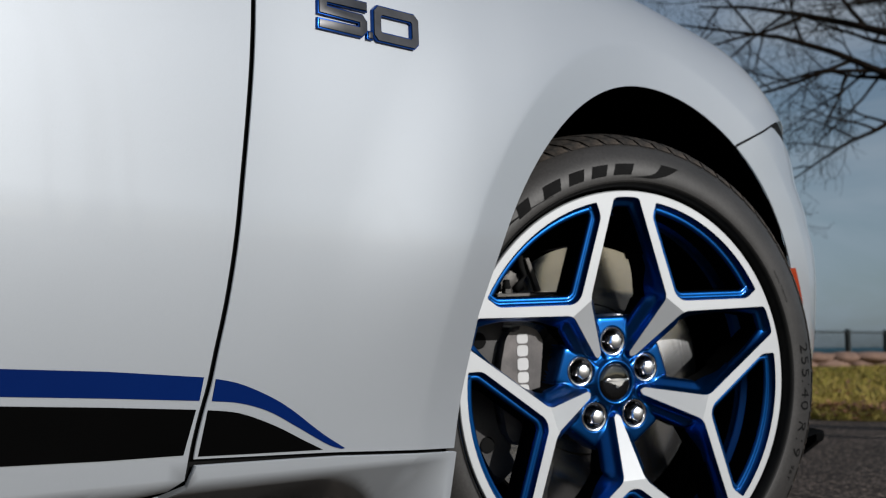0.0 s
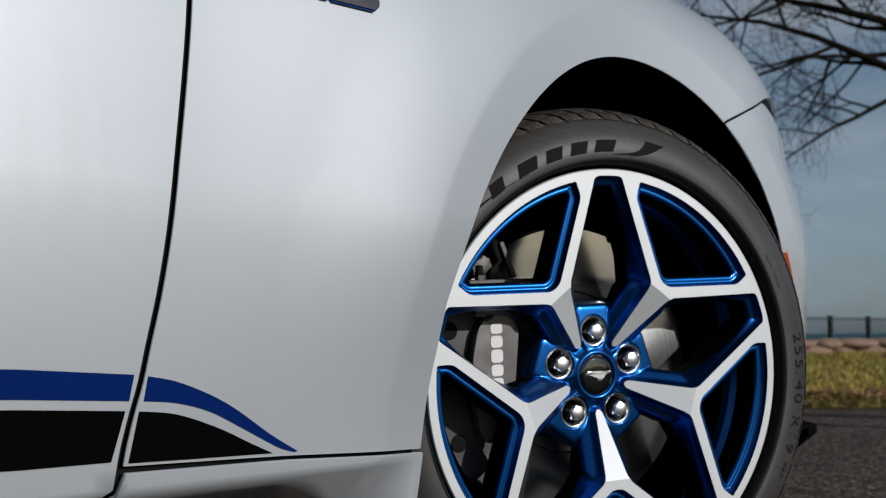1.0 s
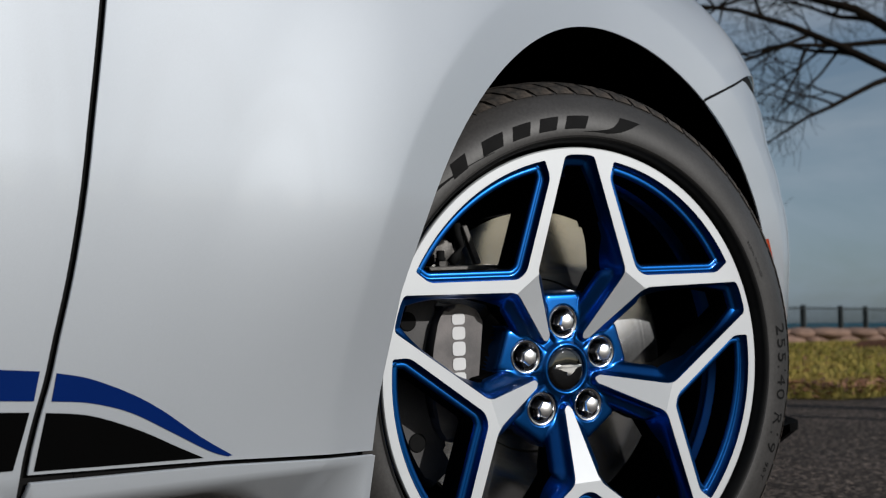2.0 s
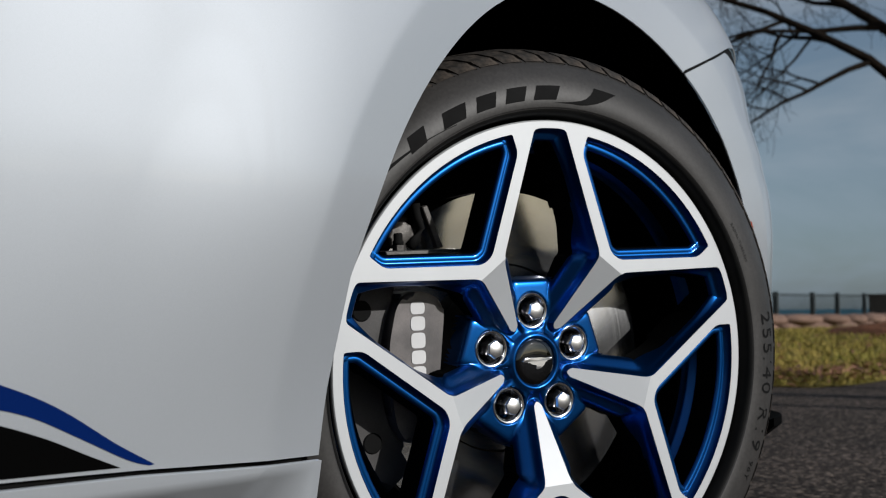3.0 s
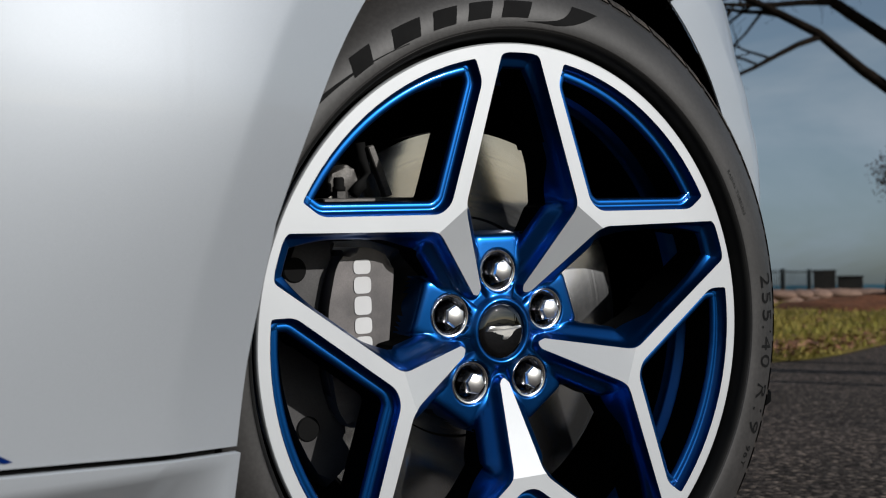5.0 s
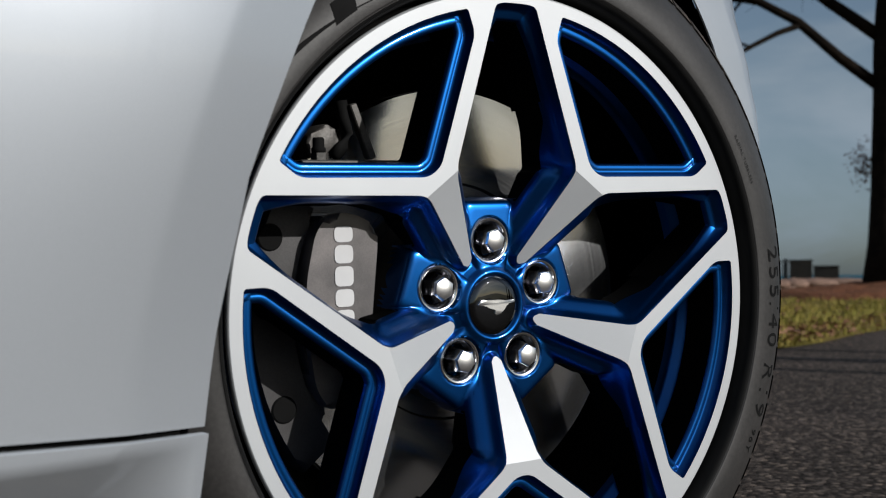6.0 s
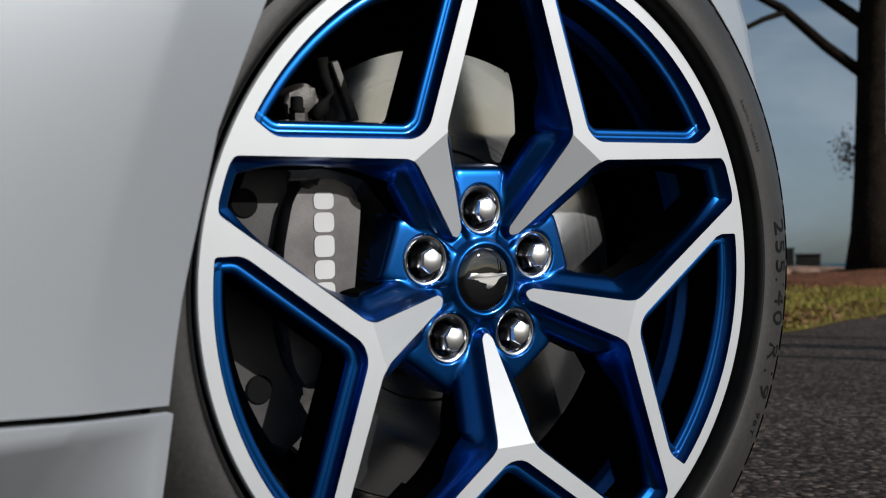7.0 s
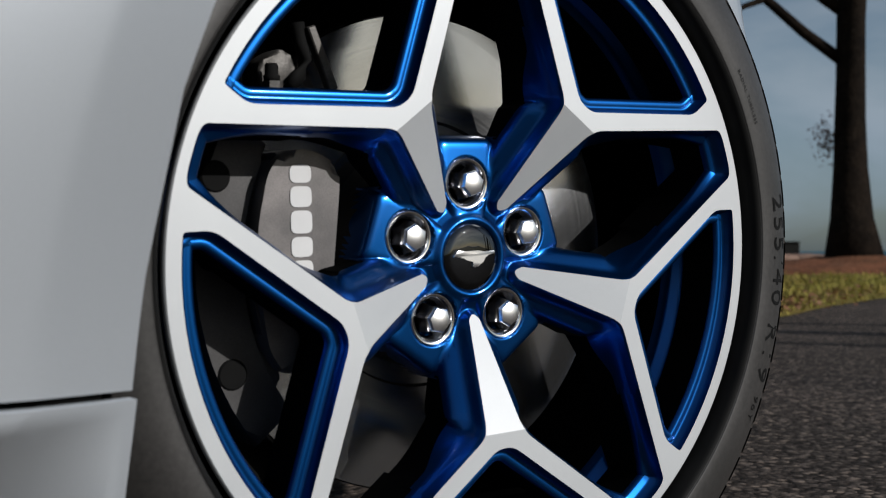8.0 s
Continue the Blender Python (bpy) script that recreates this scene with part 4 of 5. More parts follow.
def hub_surface():
    """The blue centre of the wheel: hub ring, five nut bosses and the flanks of the legs, in one smooth skin."""
    nr, na = 84, 72
    grid = []
    for i in range(nr + 1):
        r = 0.0262 + (0.0990 - 0.0262) * i / nr
        row = []
        for j in range(na + 1):
            p = polar(r, 36 * j / na)
            off = p - NUT_AT
            if abs(off.length - 0.0208) < 0.0006:
                p = NUT_AT + off * (0.0208 / off.length)
            if j == 0:
                p.y = 0.0
            a, l = p.dot(NUT_AXIS), abs(p.x * NUT_AXIS.y - p.y * NUT_AXIS.x)
            s1, s2 = l - table(BOSS_HALF, a), a - 0.0915
            past = max(s1, s2) - 0.0046
            cut = past > 0 and r > 0.080 and hub_depth(p)[2] > 0.002
            if cut:
                side = Vector((NUT_AXIS.y, -NUT_AXIS.x))
                p = p - (NUT_AXIS if s2 > s1 else side) * past
            y, d, lead = hub_depth(p)
            row.append((p, y, d, lead, cut))
        grid.append(row)
    ribbon, line = [], []
    for q0, q1 in zip(HALF_EDGE, HALF_EDGE[1:]):
        k = max(1, int((q1 - q0).length / 0.0016))
        line += [q0.lerp(q1, j / k) for j in range(k)]
    line = [p for p in line if p.length < 0.185]
    nn = 18
    for p, n in zip(line, offsets(line, False)):
        wide = flank_width(p)[1]
        row = []
        for j in range(nn + 1):
            q = p + n * (wide * j / nn - 0.0008)
            y, d, lead = hub_depth(q)
            row.append((q, y, lead) if j else (q, leg_depth(0, p) + 0.0008, 0.0))
        last = row[-1]
        row += [(last[0], max(last[1], 0.045), last[2]), (last[0], max(last[1], 0.058), last[2])]
        ribbon.append(row)
    verts, faces = [], []
    for deg in SPOKES:
        for flip in (1, -1):
            base = len(verts)
            for row in grid:
                for p, y, d, lead, cut in row:
                    q = spoke_frame(deg, p.x, p.y * flip)
                    verts.append((q.x, y, q.y))
            for i in range(nr):
                for j in range(na):
                    c = [grid[i][j], grid[i + 1][j], grid[i + 1][j + 1], grid[i][j + 1]]
                    if min(v[2] for v in c) > 0.003 or max(v[1] for v in c) > 0.075 or max(v[3] for v in c) < -0.009 or all(v[4] for v in c):
                        continue
                    k = [base + i * (na + 1) + j, base + (i + 1) * (na + 1) + j, base + (i + 1) * (na + 1) + j + 1, base + i * (na + 1) + j + 1]
                    faces.append(tuple(k) if flip > 0 else tuple(reversed(k)))
    spokes = []
    w = nn + 3
    for deg in SPOKES:
        sv, sf, sb = [], [], []
        for flip in (1, -1):
            base = len(sv)
            for row in ribbon:
                for p, y, lead in row:
                    q = spoke_frame(deg, p.x, max(p.y, 0.0) * flip)
                    sv.append((q.x, y, q.y))
            for i in range(len(ribbon) - 1):
                for j in range(w - 1):
                    if min(ribbon[i][j][0].y, ribbon[i + 1][j][0].y, ribbon[i][j + 1][0].y) < 0 or min(ribbon[i][j][2], ribbon[i + 1][j][2], ribbon[i][j + 1][2]) > 0.007:
                        continue
                    if max(ribbon[i][j][0].angle(Vector((1, 0))), ribbon[i + 1][j + 1][0].angle(Vector((1, 0)))) > radians(36.2):
                        continue
                    k = [base + i * w + j, base + (i + 1) * w + j, base + (i + 1) * w + j + 1, base + i * w + j + 1]
                    (sb if j >= nn else sf).append(tuple(k) if flip > 0 else tuple(reversed(k)))
        spokes.append((sv, sf, sb))
    return verts, faces, spokes


hub_v, hub_f, hub_spokes = hub_surface()
wheel = link_mesh("front_wheel", hub_v, hub_f, BLUE, car, "five-spoke alloy wheel in blue with machined faces")
bm = bmesh.new()
bm.from_mesh(wheel.data)
bmesh.ops.remove_doubles(bm, verts=bm.verts, dist=0.00002)
bm.to_mesh(wheel.data)
bm.free()
wheel.matrix_world = WHEEL
for sv, sf, sb in hub_spokes:
    link_mesh("spoke_flank", sv, sf, BLUE, wheel)
    # the shade behind each spoke is put in as black
    link_mesh("spoke_back", sv, sb, MATT_BLACK, wheel, "inner side of the spoke, its shade painted black")


def build_face():
    from mathutils import geometry
    outer = [polar(0.2645, 360 * k / 200) for k in range(200)]
    holes = [fork_loop(d) for d in SPOKES]
    star = []
    gaps = {d: gap_path(d) for d in (-162, -90, -18, 54, 126)}
    split = {}
    for d, g in gaps.items():
        c0, c1 = spoke_frame(d, CV_A, CV_L), spoke_frame(d + 72, CV_A, -CV_L)
        i0 = min(range(len(g)), key=lambda k: (g[k] - c0).length)
        i1 = min(range(len(g)), key=lambda k: (g[k] - c1).length)
        split[d] = (i0, i1)
    order = (-162, -90, -18, 54, 126)
    for d in order:
        i0, i1 = split[d]
        star += gaps[d][i0:i1 + 1]
    loops = [outer] + holes + [star]
    tris = geometry.tessellate_polygon([[Vector((p.x, p.y, 0)) for p in lp] for lp in loops])
    pts = [p for lp in loops for p in lp]
    verts = [(p.x, 0.0, p.y) for p in pts]
    link_mesh("machined_face", verts, [tuple(t) for t in tris], MACHINED, wheel, "bright machined rim and fork faces", smooth=False)
    for d in order:
        before = gaps[d - 72 if d - 72 >= -162 else 126]
        sb = split[d - 72 if d - 72 >= -162 else 126]
        left = gaps[d][:split[d][0] + 1]
        right = before[sb[1]:]
        tip = [spoke_frame(d, TIP_A - 0.0045 * math.sin(math.pi * k / 6), -TIP_L + 2 * TIP_L * k / 6) for k in range(1, 6)]
        loop = right + tip + left
        t2 = geometry.tessellate_polygon([[Vector((p.x, p.y, 0)) for p in loop]])
        link_mesh("machined_leg", [(p.x, leg_depth(d, p), p.y) for p in loop], [tuple(t) for t in t2], MACHINED, wheel, smooth=False)


build_face()


def swept_wall(name, loop, depth, profile_at, closed, flip):
    nrm = offsets(loop, closed)
    verts, faces = [], []
    k = None
    for p, nn, y in zip(loop, nrm, depth):
        prof = profile_at(p)
        k = len(prof)
        for off, dy in prof:
            q = p + nn * (off * flip)
            verts.append((q.x, y + dy, q.y))
    n = len(loop)
    for i in range(n if closed else n - 1):
        j = (i + 1) % n
        for q in range(k - 1):
            faces.append((i * k + q, i * k + q + 1, j * k + q + 1, j * k + q))
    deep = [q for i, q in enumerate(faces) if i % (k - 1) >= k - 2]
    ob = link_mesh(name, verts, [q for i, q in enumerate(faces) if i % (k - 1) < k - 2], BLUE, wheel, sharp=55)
    # deepest strip of the wall coloured black for the shade inside
    link_mesh(name + "_inside", verts, deep, MATT_BLACK, wheel, "deep wall of the opening, its shade painted black")
    return ob


FORK_PROFILE = [(0.0, 0.0), (0.0005, 0.0024), (0.0030, 0.0080), (0.0048, 0.0094), (0.0064, 0.0090), (0.0092, 0.0088), (0.0112, 0.0098), (0.0122, 0.0128), (0.0135, 0.046)]
RIM_PROFILE = [(0.0, 0.0), (0.0006, 0.0035), (0.0040, 0.0095), (0.0060, 0.0110), (0.0105, 0.0115), (0.0120, 0.0130), (0.0128, 0.0170), (0.0140, 0.050)]
ARM_PROFILE = [(0.0, 0.0), (0.0005, 0.0035), (0.0014, 0.0080), (0.0026, 0.0110), (0.0040, 0.0128), (0.0052, 0.0150), (0.0058, 0.0190), (0.0075, 0.062)]


def blend(a, b, t):
    return [(x0 + (x1 - x0) * t, y0 + (y1 - y0) * t) for (x0, y0), (x1, y1) in zip(a, b)]


def gap_profile(p):
    r = p.length
    if r > 0.205:
        t = min(1.0, (r - 0.205) / 0.045)
        return blend(ARM_PROFILE, RIM_PROFILE, t * t)
    return ARM_PROFILE


def turn_sign(loop):
    c = sum(loop, Vector((0, 0))) / len(loop)
    n = offsets(loop, True)
    return 1 if sum((c - p).dot(q) for p, q in zip(loop, n)) > 0 else -1


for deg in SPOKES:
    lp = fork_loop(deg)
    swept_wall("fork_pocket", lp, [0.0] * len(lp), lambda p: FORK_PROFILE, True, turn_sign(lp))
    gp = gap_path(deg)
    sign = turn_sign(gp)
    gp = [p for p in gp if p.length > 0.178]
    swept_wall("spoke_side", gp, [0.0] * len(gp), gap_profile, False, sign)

v, f = lathe_y([(0.2645, 0.0), (0.2658, 0.0010), (0.2662, 0.0035), (0.2650, 0.0080), (0.2600, 0.013)], 160)
link_mesh("rim_edge", v, f, MACHINED, wheel)
v, f = lathe_y([(0.2520, 0.046), (0.2510, 0.0485), (0.2490, 0.0505), (0.2395, 0.0575), (0.2368, 0.0605), (0.2360, 0.0680)], 128)
link_mesh("barrel", v, f, BLUE, wheel, "blue inner rim barrel")
# deeper barrel coloured black in place of the shade there
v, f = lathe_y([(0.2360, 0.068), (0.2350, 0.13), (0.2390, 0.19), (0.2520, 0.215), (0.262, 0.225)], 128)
link_mesh("barrel_inside", v, f, MATT_BLACK, wheel, "inside of the rim barrel, its shade painted black")


def nut_mesh():
    """Chrome nut along y: a dished washer, a wide hexagon and a narrower faceted cap."""
    bm = bmesh.new()

    def ring(r, y, sides, turn=0.0):
        return [bm.verts.new((r * math.cos(2 * math.pi * k / sides + turn), y, r * math.sin(2 * math.pi * k / sides + turn))) for k in range(sides)]

    def bridge(a, b):
        for k in range(len(a)):
            bm.faces.new((a[k], b[k], b[(k + 1) % len(b)], a[(k + 1) % len(a)]))

    washer = [ring(r, y, 40) for r, y in ((0.0206, 0.066), (0.0206, 0.0470), (0.0202, 0.0452), (0.0194, 0.0446), (0.0184, 0.0447), (0.0174, 0.0452), (0.0163, 0.0464), (0.0150, 0.0484), (0.0134, 0.0525))]
    for a, b in zip(washer, washer[1:]):
        bridge(a, b)
    hexa = [ring(r, y, 6, 0.26) for r, y in ((0.0136, 0.0600), (0.0134, 0.0520), (0.0106, 0.0380), (0.0104, 0.0371), (0.0101, 0.0364), (0.0093, 0.0352))]
    for a, b in zip(hexa, hexa[1:]):
        bridge(a, b)
    tip = bm.verts.new((0, 0.0318, 0))
    last = hexa[-1]
    for k in range(6):
        bm.faces.new((last[k], tip, last[(k + 1) % 6]))
    # hex sides take the chrome with dark reflections in its colour
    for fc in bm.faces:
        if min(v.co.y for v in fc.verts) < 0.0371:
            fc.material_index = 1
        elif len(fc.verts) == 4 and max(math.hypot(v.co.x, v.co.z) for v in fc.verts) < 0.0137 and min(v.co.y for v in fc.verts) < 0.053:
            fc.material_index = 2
    bmesh.ops.recalc_face_normals(bm, faces=bm.faces)
    me = bpy.data.meshes.new("wheel_nut")
    bm.to_mesh(me)
    bm.free()
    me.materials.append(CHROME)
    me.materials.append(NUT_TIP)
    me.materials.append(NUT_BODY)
    me.polygons.foreach_set("use_smooth", [True] * len(me.polygons))
    me.set_sharp_from_angle(angle=radians(24))
    return me


nut = nut_mesh()
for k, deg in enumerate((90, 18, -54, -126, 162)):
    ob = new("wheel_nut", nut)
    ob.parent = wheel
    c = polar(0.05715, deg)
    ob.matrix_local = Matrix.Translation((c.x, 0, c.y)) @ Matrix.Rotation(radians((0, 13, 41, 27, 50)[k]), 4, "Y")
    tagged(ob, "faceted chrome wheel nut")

# centre cap with a plain bright emblem
v, f = lathe_y([(0.0, 0.0375), (0.010, 0.0377), (0.020, 0.0384), (0.0255, 0.0396), (0.0266, 0.0415)], 64)
link_mesh("centre_cap", v, f, PIANO, wheel, "domed gloss black centre cap")
em = rounded([(-0.0205, 0.0008), (-0.0160, 0.0062), (-0.0080, 0.0050), (0.0040, 0.0052), (0.0110, 0.0040), (0.0200, 0.0050), (0.0205, 0.0022), (0.0120, 0.0012),
              (0.0085, -0.0040), (0.0020, -0.0080), (-0.0020, -0.0075), (0.0000, -0.0030), (-0.0070, -0.0022), (-0.0120, 0.0008)], 0.0016, 3)
part("cap_emblem", prism_bm([(x * 0.98, z) for x, z in em], 0.0360, 0.0392, 0.0006, 2), NUT_TIP, wheel, "plain bright wavy emblem")

# tyre
SIDE = [(0.2790, -0.0122), (0.2870, -0.0128), (0.2960, -0.0116), (0.3060, -0.0084), (0.3140, -0.0042), (0.3220, 0.0012), (0.3310, 0.0085)]


def side_y(r):
    for (r0, y0), (r1, y1) in zip(SIDE, SIDE[1:]):
        if r <= r1:
            return y0 + (y1 - y0) * max(0.0, (r - r0) / (r1 - r0))
    return SIDE[-1][1]


v, f = lathe_y([(0.2767, -0.0106), (0.2775, -0.0106), (0.2778, -0.0118)] + SIDE + [(0.3345, 0.014), (0.3395, 0.028), (0.3425, 0.05), (0.3435, 0.08), (0.3440, 0.13), (0.3435, 0.19), (0.340, 0.225), (0.325, 0.25), (0.29, 0.255), (0.262, 0.225)], 200)
link_mesh("tyre", v, f, RUBBER, wheel, "low-profile tyre with dusty grey sidewall")
# inner flank of the sidewall bulge, shade painted in as black
v, f = lathe_y([(0.2640, 0.019), (0.2668, 0.0165), (0.2688, 0.0110), (0.2702, 0.0040), (0.2714, -0.0025), (0.2726, -0.0068), (0.2738, -0.0092), (0.2755, -0.0106), (0.2768, -0.0112)], 200)
link_mesh("bead_band", v, f, RUBBER_BLACK, wheel, "bead band beside the rim, its shade painted black", sharp=60)


def build_tread():
    """Slanted shoulder blocks, one mesh for all, and two plain ribs behind them."""
    n = 72
    step = 2 * math.pi / n
    prof = [(0.3300, 0.0060), (0.3385, 0.0140), (0.3455, 0.0280), (0.3495, 0.0460), (0.3512, 0.0680), (0.3515, 0.0860)]
    verts, faces = [], []
    for i, (r, y) in enumerate(prof):
        skew = (y - 0.006) * 2.6 / 0.35 * 1.0
        for t in (0.08, 0.35, 0.65, 0.90):
            a = t * step + skew * 0.28
            verts.append((r * math.cos(a), y, r * math.sin(a)))
    k = 4
    for i in range(len(prof) - 1):
        for q in range(k - 1):
            faces.append((i * k + q, i * k + q + 1, (i + 1) * k + q + 1, (i + 1) * k + q))
    base = len(verts)
    for i, (r, y) in enumerate(prof):
        skew = (y - 0.006) * 2.6 / 0.35
        for t in (0.08, 0.90):
            a = t * step + skew * 0.28
            rr = r - 0.0075
            verts.append((rr * math.cos(a), y + 0.004, rr * math.sin(a)))
    for i in range(len(prof) - 1):
        faces.append((i * k, (i + 1) * k, base + 2 * (i + 1), base + 2 * i))
        faces.append((i * k + 3, base + 2 * i + 1, base + 2 * (i + 1) + 1, (i + 1) * k + 3))
    last = len(prof) - 1
    faces.append((last * k, last * k + 1, last * k + 2, last * k + 3, base + 2 * last + 1, base + 2 * last))
    me = bpy.data.meshes.new("tread_block")
    me.from_pydata(verts, [], faces)
    bm = bmesh.new()
    bm.from_mesh(me)
    bmesh.ops.recalc_face_normals(bm, faces=bm.faces)
    bm.to_mesh(me)
    bm.free()
    me.materials.append(TREAD)
    for i in range(n):
        ob = new("tread_block", me)
        ob.parent = wheel
        ob.matrix_local = Matrix.Rotation(-step * i, 4, "Y")
    v, f = lathe_y([(0.343, 0.094), (0.3515, 0.095), (0.3518, 0.118), (0.343, 0.119), (0.343, 0.131), (0.3518, 0.132), (0.3515, 0.156), (0.343, 0.157), (0.343, 0.168), (0.351, 0.169), (0.347, 0.222), (0.338, 0.235)], 200)
    link_mesh("tread_rib", v, f, TREAD, wheel, sharp=40)


build_tread()


def sidewall_patch(name, mat, path, lean=0.0, lift=0.0006):
    """A raised marking on the sidewall: rows of (degrees, inner radius, outer radius)."""
    verts, faces = [], []
    m = 5
    for deg, r0, r1 in path:
        for k in range(m):
            r = r0 + (r1 - r0) * k / (m - 1)
            p = polar(r, deg + lean * (k / (m - 1) - 0.5))
            verts.append((p.x, side_y(r) - lift, p.y))
    for i in range(len(path) - 1):
        for k in range(m - 1):
            faces.append((i * m + k, i * m + k + 1, (i + 1) * m + k + 1, (i + 1) * m + k))
    return link_mesh(name, verts, faces, mat, wheel)


def slant_bar(d0, d1, r0, r1):
    path = []
    for k in range(8):
        path.append((d0 + (d1 - d0) * k / 7, r0, r1))
    return path


for d0, d1 in ((127.6, 123.2), (118.4, 112.6), (109.8, 105.0), (102.4, 97.6), (95.2, 89.4)):
    sidewall_patch("sidewall_bar", RUBBER_MARK, slant_bar(d0, d1, 0.2865, 0.3020), -1.4)
rows = [(0.2832, 91.0, 83.5), (0.2850, 86.5, 81.5), (0.2880, 83.6, 79.6), (0.2920, 82.0, 78.0), (0.2970, 81.0, 76.5), (0.3020, 80.3, 75.3), (0.3058, 80.0, 74.3)]
cv, cf = [], []
for r, d0, d1 in rows:
    for k in range(6):
        p = polar(r, d0 + (d1 - d0) * k / 5)
        cv.append((p.x, side_y(r) - 0.0006, p.y))
for i in range(len(rows) - 1):
    cf += [(i * 6 + k, i * 6 + k + 1, i * 6 + k + 7, i * 6 + k + 6) for k in range(5)]
link_mesh("sidewall_swoosh", cv, cf, RUBBER_MARK, wheel)
sidewall_patch("sidewall_swoosh", RUBBER_MARK, [(116 + k * 2.2, 0.2846 + 0.010 * (k / 12), 0.2856 + 0.0155 * (k / 12) ** 1.3) for k in range(13)])


def sidewall_text(body, size, deg0, radius, mat, spacing=1.0):
    cu = bpy.data.curves.new("sidewall_text", "FONT")
    cu.body, cu.size, cu.space_character = body, size, spacing
    cu.resolution_u = 3
    tmp = bpy.data.objects.new("tmp_text", cu)
    scene.collection.objects.link(tmp)
    bpy.context.view_layer.update()
    me = bpy.data.meshes.new_from_object(tmp.evaluated_get(bpy.context.evaluated_depsgraph_get()))
    bpy.data.objects.remove(tmp)
    me.name = "sidewall_text"
    for vtx in me.vertices:
        r = radius + vtx.co.y
        p = polar(r, deg0 - math.degrees(vtx.co.x / radius))
        vtx.co = (p.x, side_y(r) - 0.0006, p.y)
    me.materials.clear()
    me.materials.append(mat)
    ob = new("sidewall_text", me)
    ob.parent = wheel
    tagged(ob, "moulded dark size lettering on the sidewall")


sidewall_text("255/40 R19", 0.0300, 8.1, 0.2935, RUBBER_MARK, 1.18)
sidewall_text("96Y", 0.0135, -26.2, 0.3000, RUBBER_MARK, 1.15)
sidewall_text("RADIAL TUBELESS", 0.0052, 31.3, 0.2865, RUBBER_MARK, 1.25)

# brake disc, caliper and hub parts
v, f = lathe_y([(0.092, 0.112), (0.108, 0.112), (0.110, 0.1085), (0.194, 0.1085), (0.1952, 0.110), (0.1952, 0.134), (0.110, 0.136)], 128)
link_mesh("brake_disc", v, f, DISC, wheel, "bare steel brake disc", sharp=40)
v, f = lathe_y([(0.0, 0.066), (0.070, 0.066), (0.084, 0.070), (0.090, 0.078), (0.0925, 0.113)], 96)
link_mesh("disc_hat", v, f, HAT, wheel, "dark disc hub", sharp=40)


def arc_block(name, mat, a0, a1, r0, r1, y0, y1, bevel=0.004, label=""):
    outline = [polar(r1, a0 + (a1 - a0) * k / 14) for k in range(15)] + [polar(r0, a1 + (a0 - a1) * k / 14) for k in range(15)]
    return part(name, prism_bm([(p.x, p.y) for p in outline], y0, y1, bevel, 2), mat, wheel, label)


cal = rounded([(-0.150, 0.084), (-0.128, 0.084), (-0.1056, 0.072), (-0.106, 0.055), (-0.112, 0.0), (-0.118, -0.050), (-0.135, -0.075), (-0.152, -0.080), (-0.166, -0.060),
               (-0.1730, -0.010), (-0.1725, 0.030), (-0.1635, 0.069)], 0.010, 4)
part("caliper", prism_bm(cal, 0.058, 0.150, 0.006, 3), CALIPER, wheel, "graphite brake caliper with white marking")
# bridge, rib and end use the copy darkened for shade
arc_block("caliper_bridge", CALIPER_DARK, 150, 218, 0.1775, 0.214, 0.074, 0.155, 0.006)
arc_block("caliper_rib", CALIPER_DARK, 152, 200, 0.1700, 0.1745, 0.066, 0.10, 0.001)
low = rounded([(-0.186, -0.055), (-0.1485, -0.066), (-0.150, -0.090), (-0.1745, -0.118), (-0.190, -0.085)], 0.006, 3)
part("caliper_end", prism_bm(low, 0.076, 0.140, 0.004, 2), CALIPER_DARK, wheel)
bracket = rounded([(-0.150, 0.148), (-0.130, 0.162), (-0.118, 0.152), (-0.122, 0.134), (-0.150, 0.130)], 0.006, 3)
part("pad_bracket", prism_bm(bracket, 0.098, 0.125, 0.003, 2), IRON, wheel)
ledge = rounded([(-0.165, 0.1285), (-0.060, 0.1285), (-0.062, 0.118), (-0.160, 0.114)], 0.002, 2)
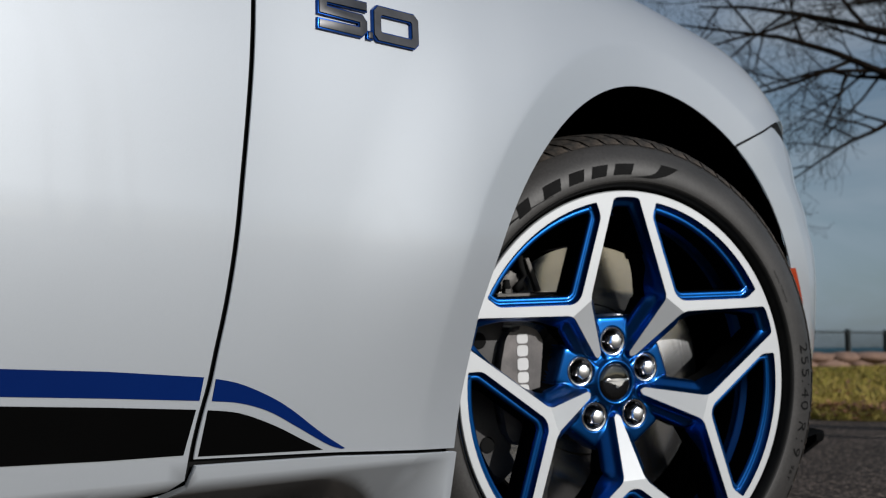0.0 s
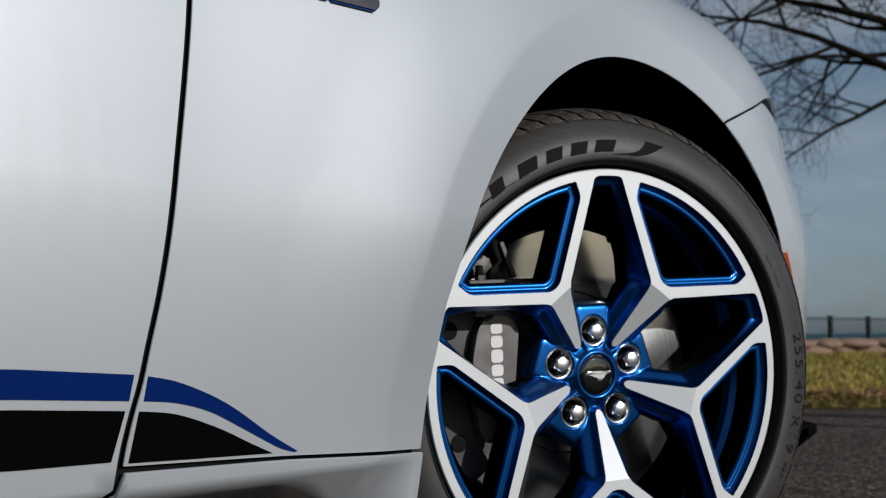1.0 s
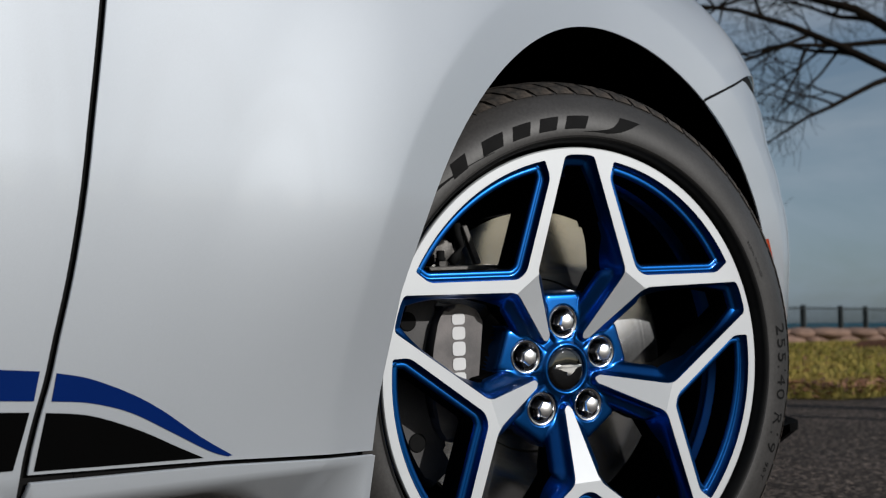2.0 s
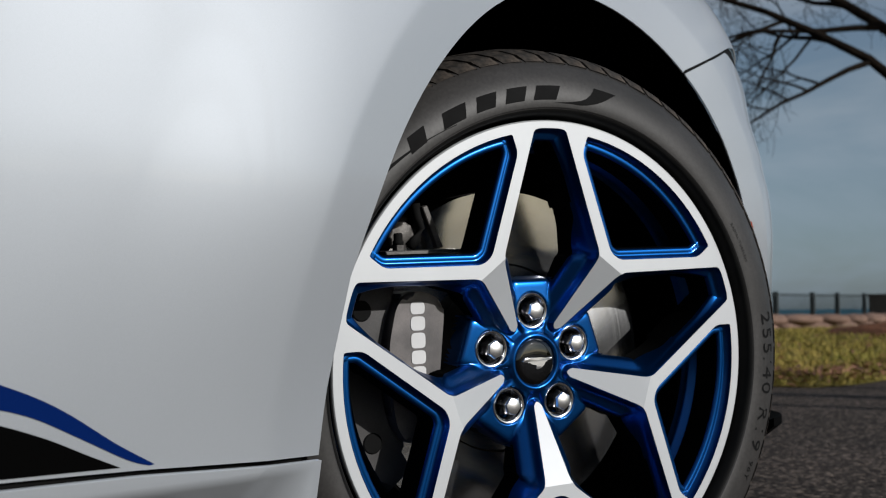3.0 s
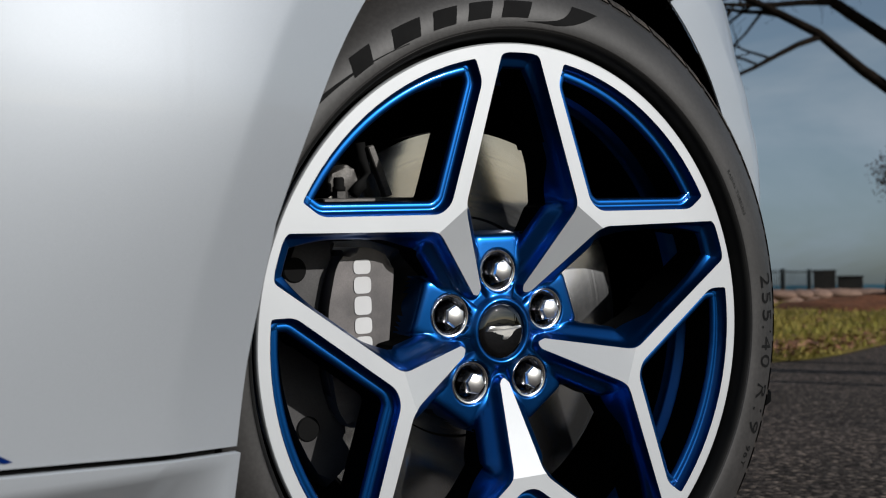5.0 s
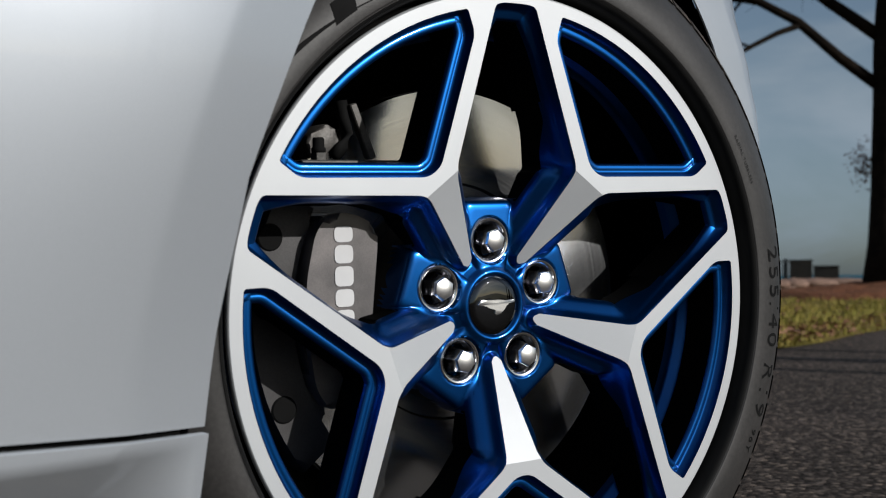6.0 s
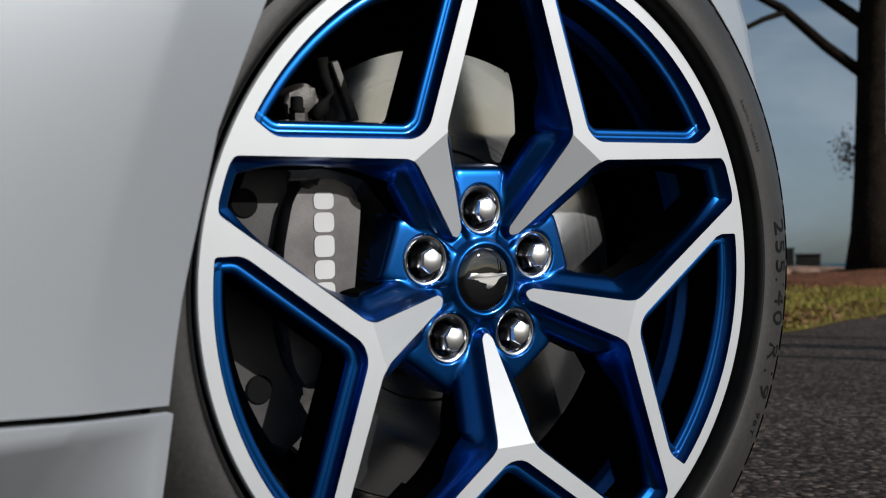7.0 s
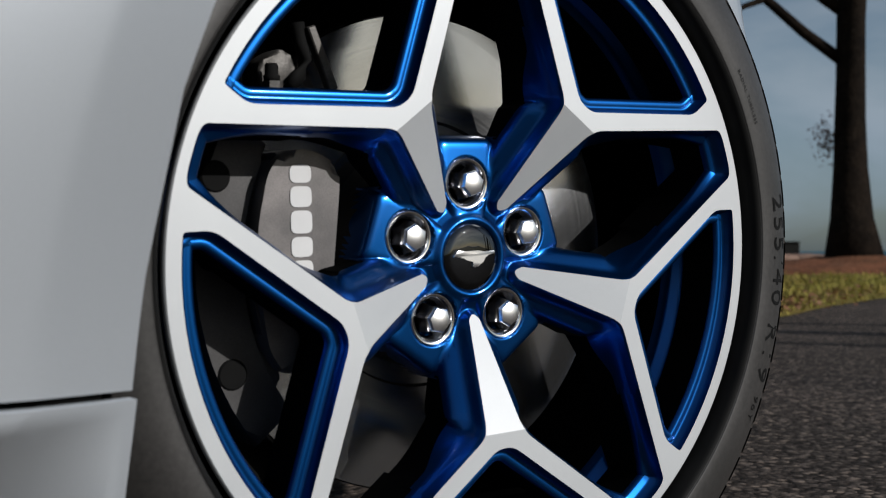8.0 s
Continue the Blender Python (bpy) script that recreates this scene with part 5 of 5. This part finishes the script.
part("pad_edge", prism_bm(ledge, 0.078, 0.106, 0.001, 1), IRON, wheel)
bar = rounded([(-0.1140, 0.176), (-0.1075, 0.178), (-0.0885, 0.131), (-0.0960, 0.129)], 0.0015, 2)
part("pad_spring", prism_bm(bar, 0.086, 0.094, 0.001, 1), IRON, wheel)


def wheel_cylinder(name, mat, x, z, r, y0, y1, label="", sides=20):
    outline = [(x + r * math.cos(2 * math.pi * k / sides), z + r * math.sin(2 * math.pi * k / sides)) for k in range(sides)]
    return part(name, prism_bm(outline, y0, y1, r * 0.12, 1), mat, wheel, label)


# flat black discs stand for the shade inside the bores
for x, z in ((-0.197, 0.0655), (-0.1880, -0.076), (-0.201, 0.010)):
    wheel_cylinder("caliper_bore", GAP_BLACK, x, z, 0.0115, 0.0725, 0.0745, "black disc painting the shade of a round bore")
# bleed nipple and hose above the caliper
tv, tf = tube([(-0.1445, 0.085, 0.128), (-0.1445, 0.085, 0.1345)], [0.0075, 0.0075], 6)
link_mesh("bleed_nut", tv, tf, IRON, wheel, smooth=False)
tv, tf = tube([(-0.1455, 0.085, 0.1345), (-0.1455, 0.085, 0.1385), (-0.1455, 0.085, 0.1395), (-0.1455, 0.085, 0.1460), (-0.1455, 0.085, 0.1475)], [0.0060, 0.0062, 0.0050, 0.0050, 0.0040], 14)
link_mesh("bleed_cap", tv, tf, GAP_BLACK, wheel)
tv, tf = tube([(-0.118, 0.095, 0.180), (-0.116, 0.095, 0.165), (-0.1125, 0.095, 0.152), (-0.117, 0.095, 0.141), (-0.126, 0.095, 0.132)], [0.0055] * 5, 12)
link_mesh("brake_hose", tv, tf, GAP_BLACK, wheel)
# plain white marks on the caliper face, up its length
for z0, z1 in ((0.0600, 0.0730), (0.0425, 0.0575), (0.0235, 0.0400), (0.0065, 0.0210), (-0.0080, 0.0040), (-0.0230, -0.0105)):
    part("caliper_mark", prism_bm(rounded([(-0.1470, z0), (-0.1298, z0), (-0.1298, z1), (-0.1470, z1)], 0.005, 4), 0.0572, 0.0586), WHITE, wheel, "plain white mark")
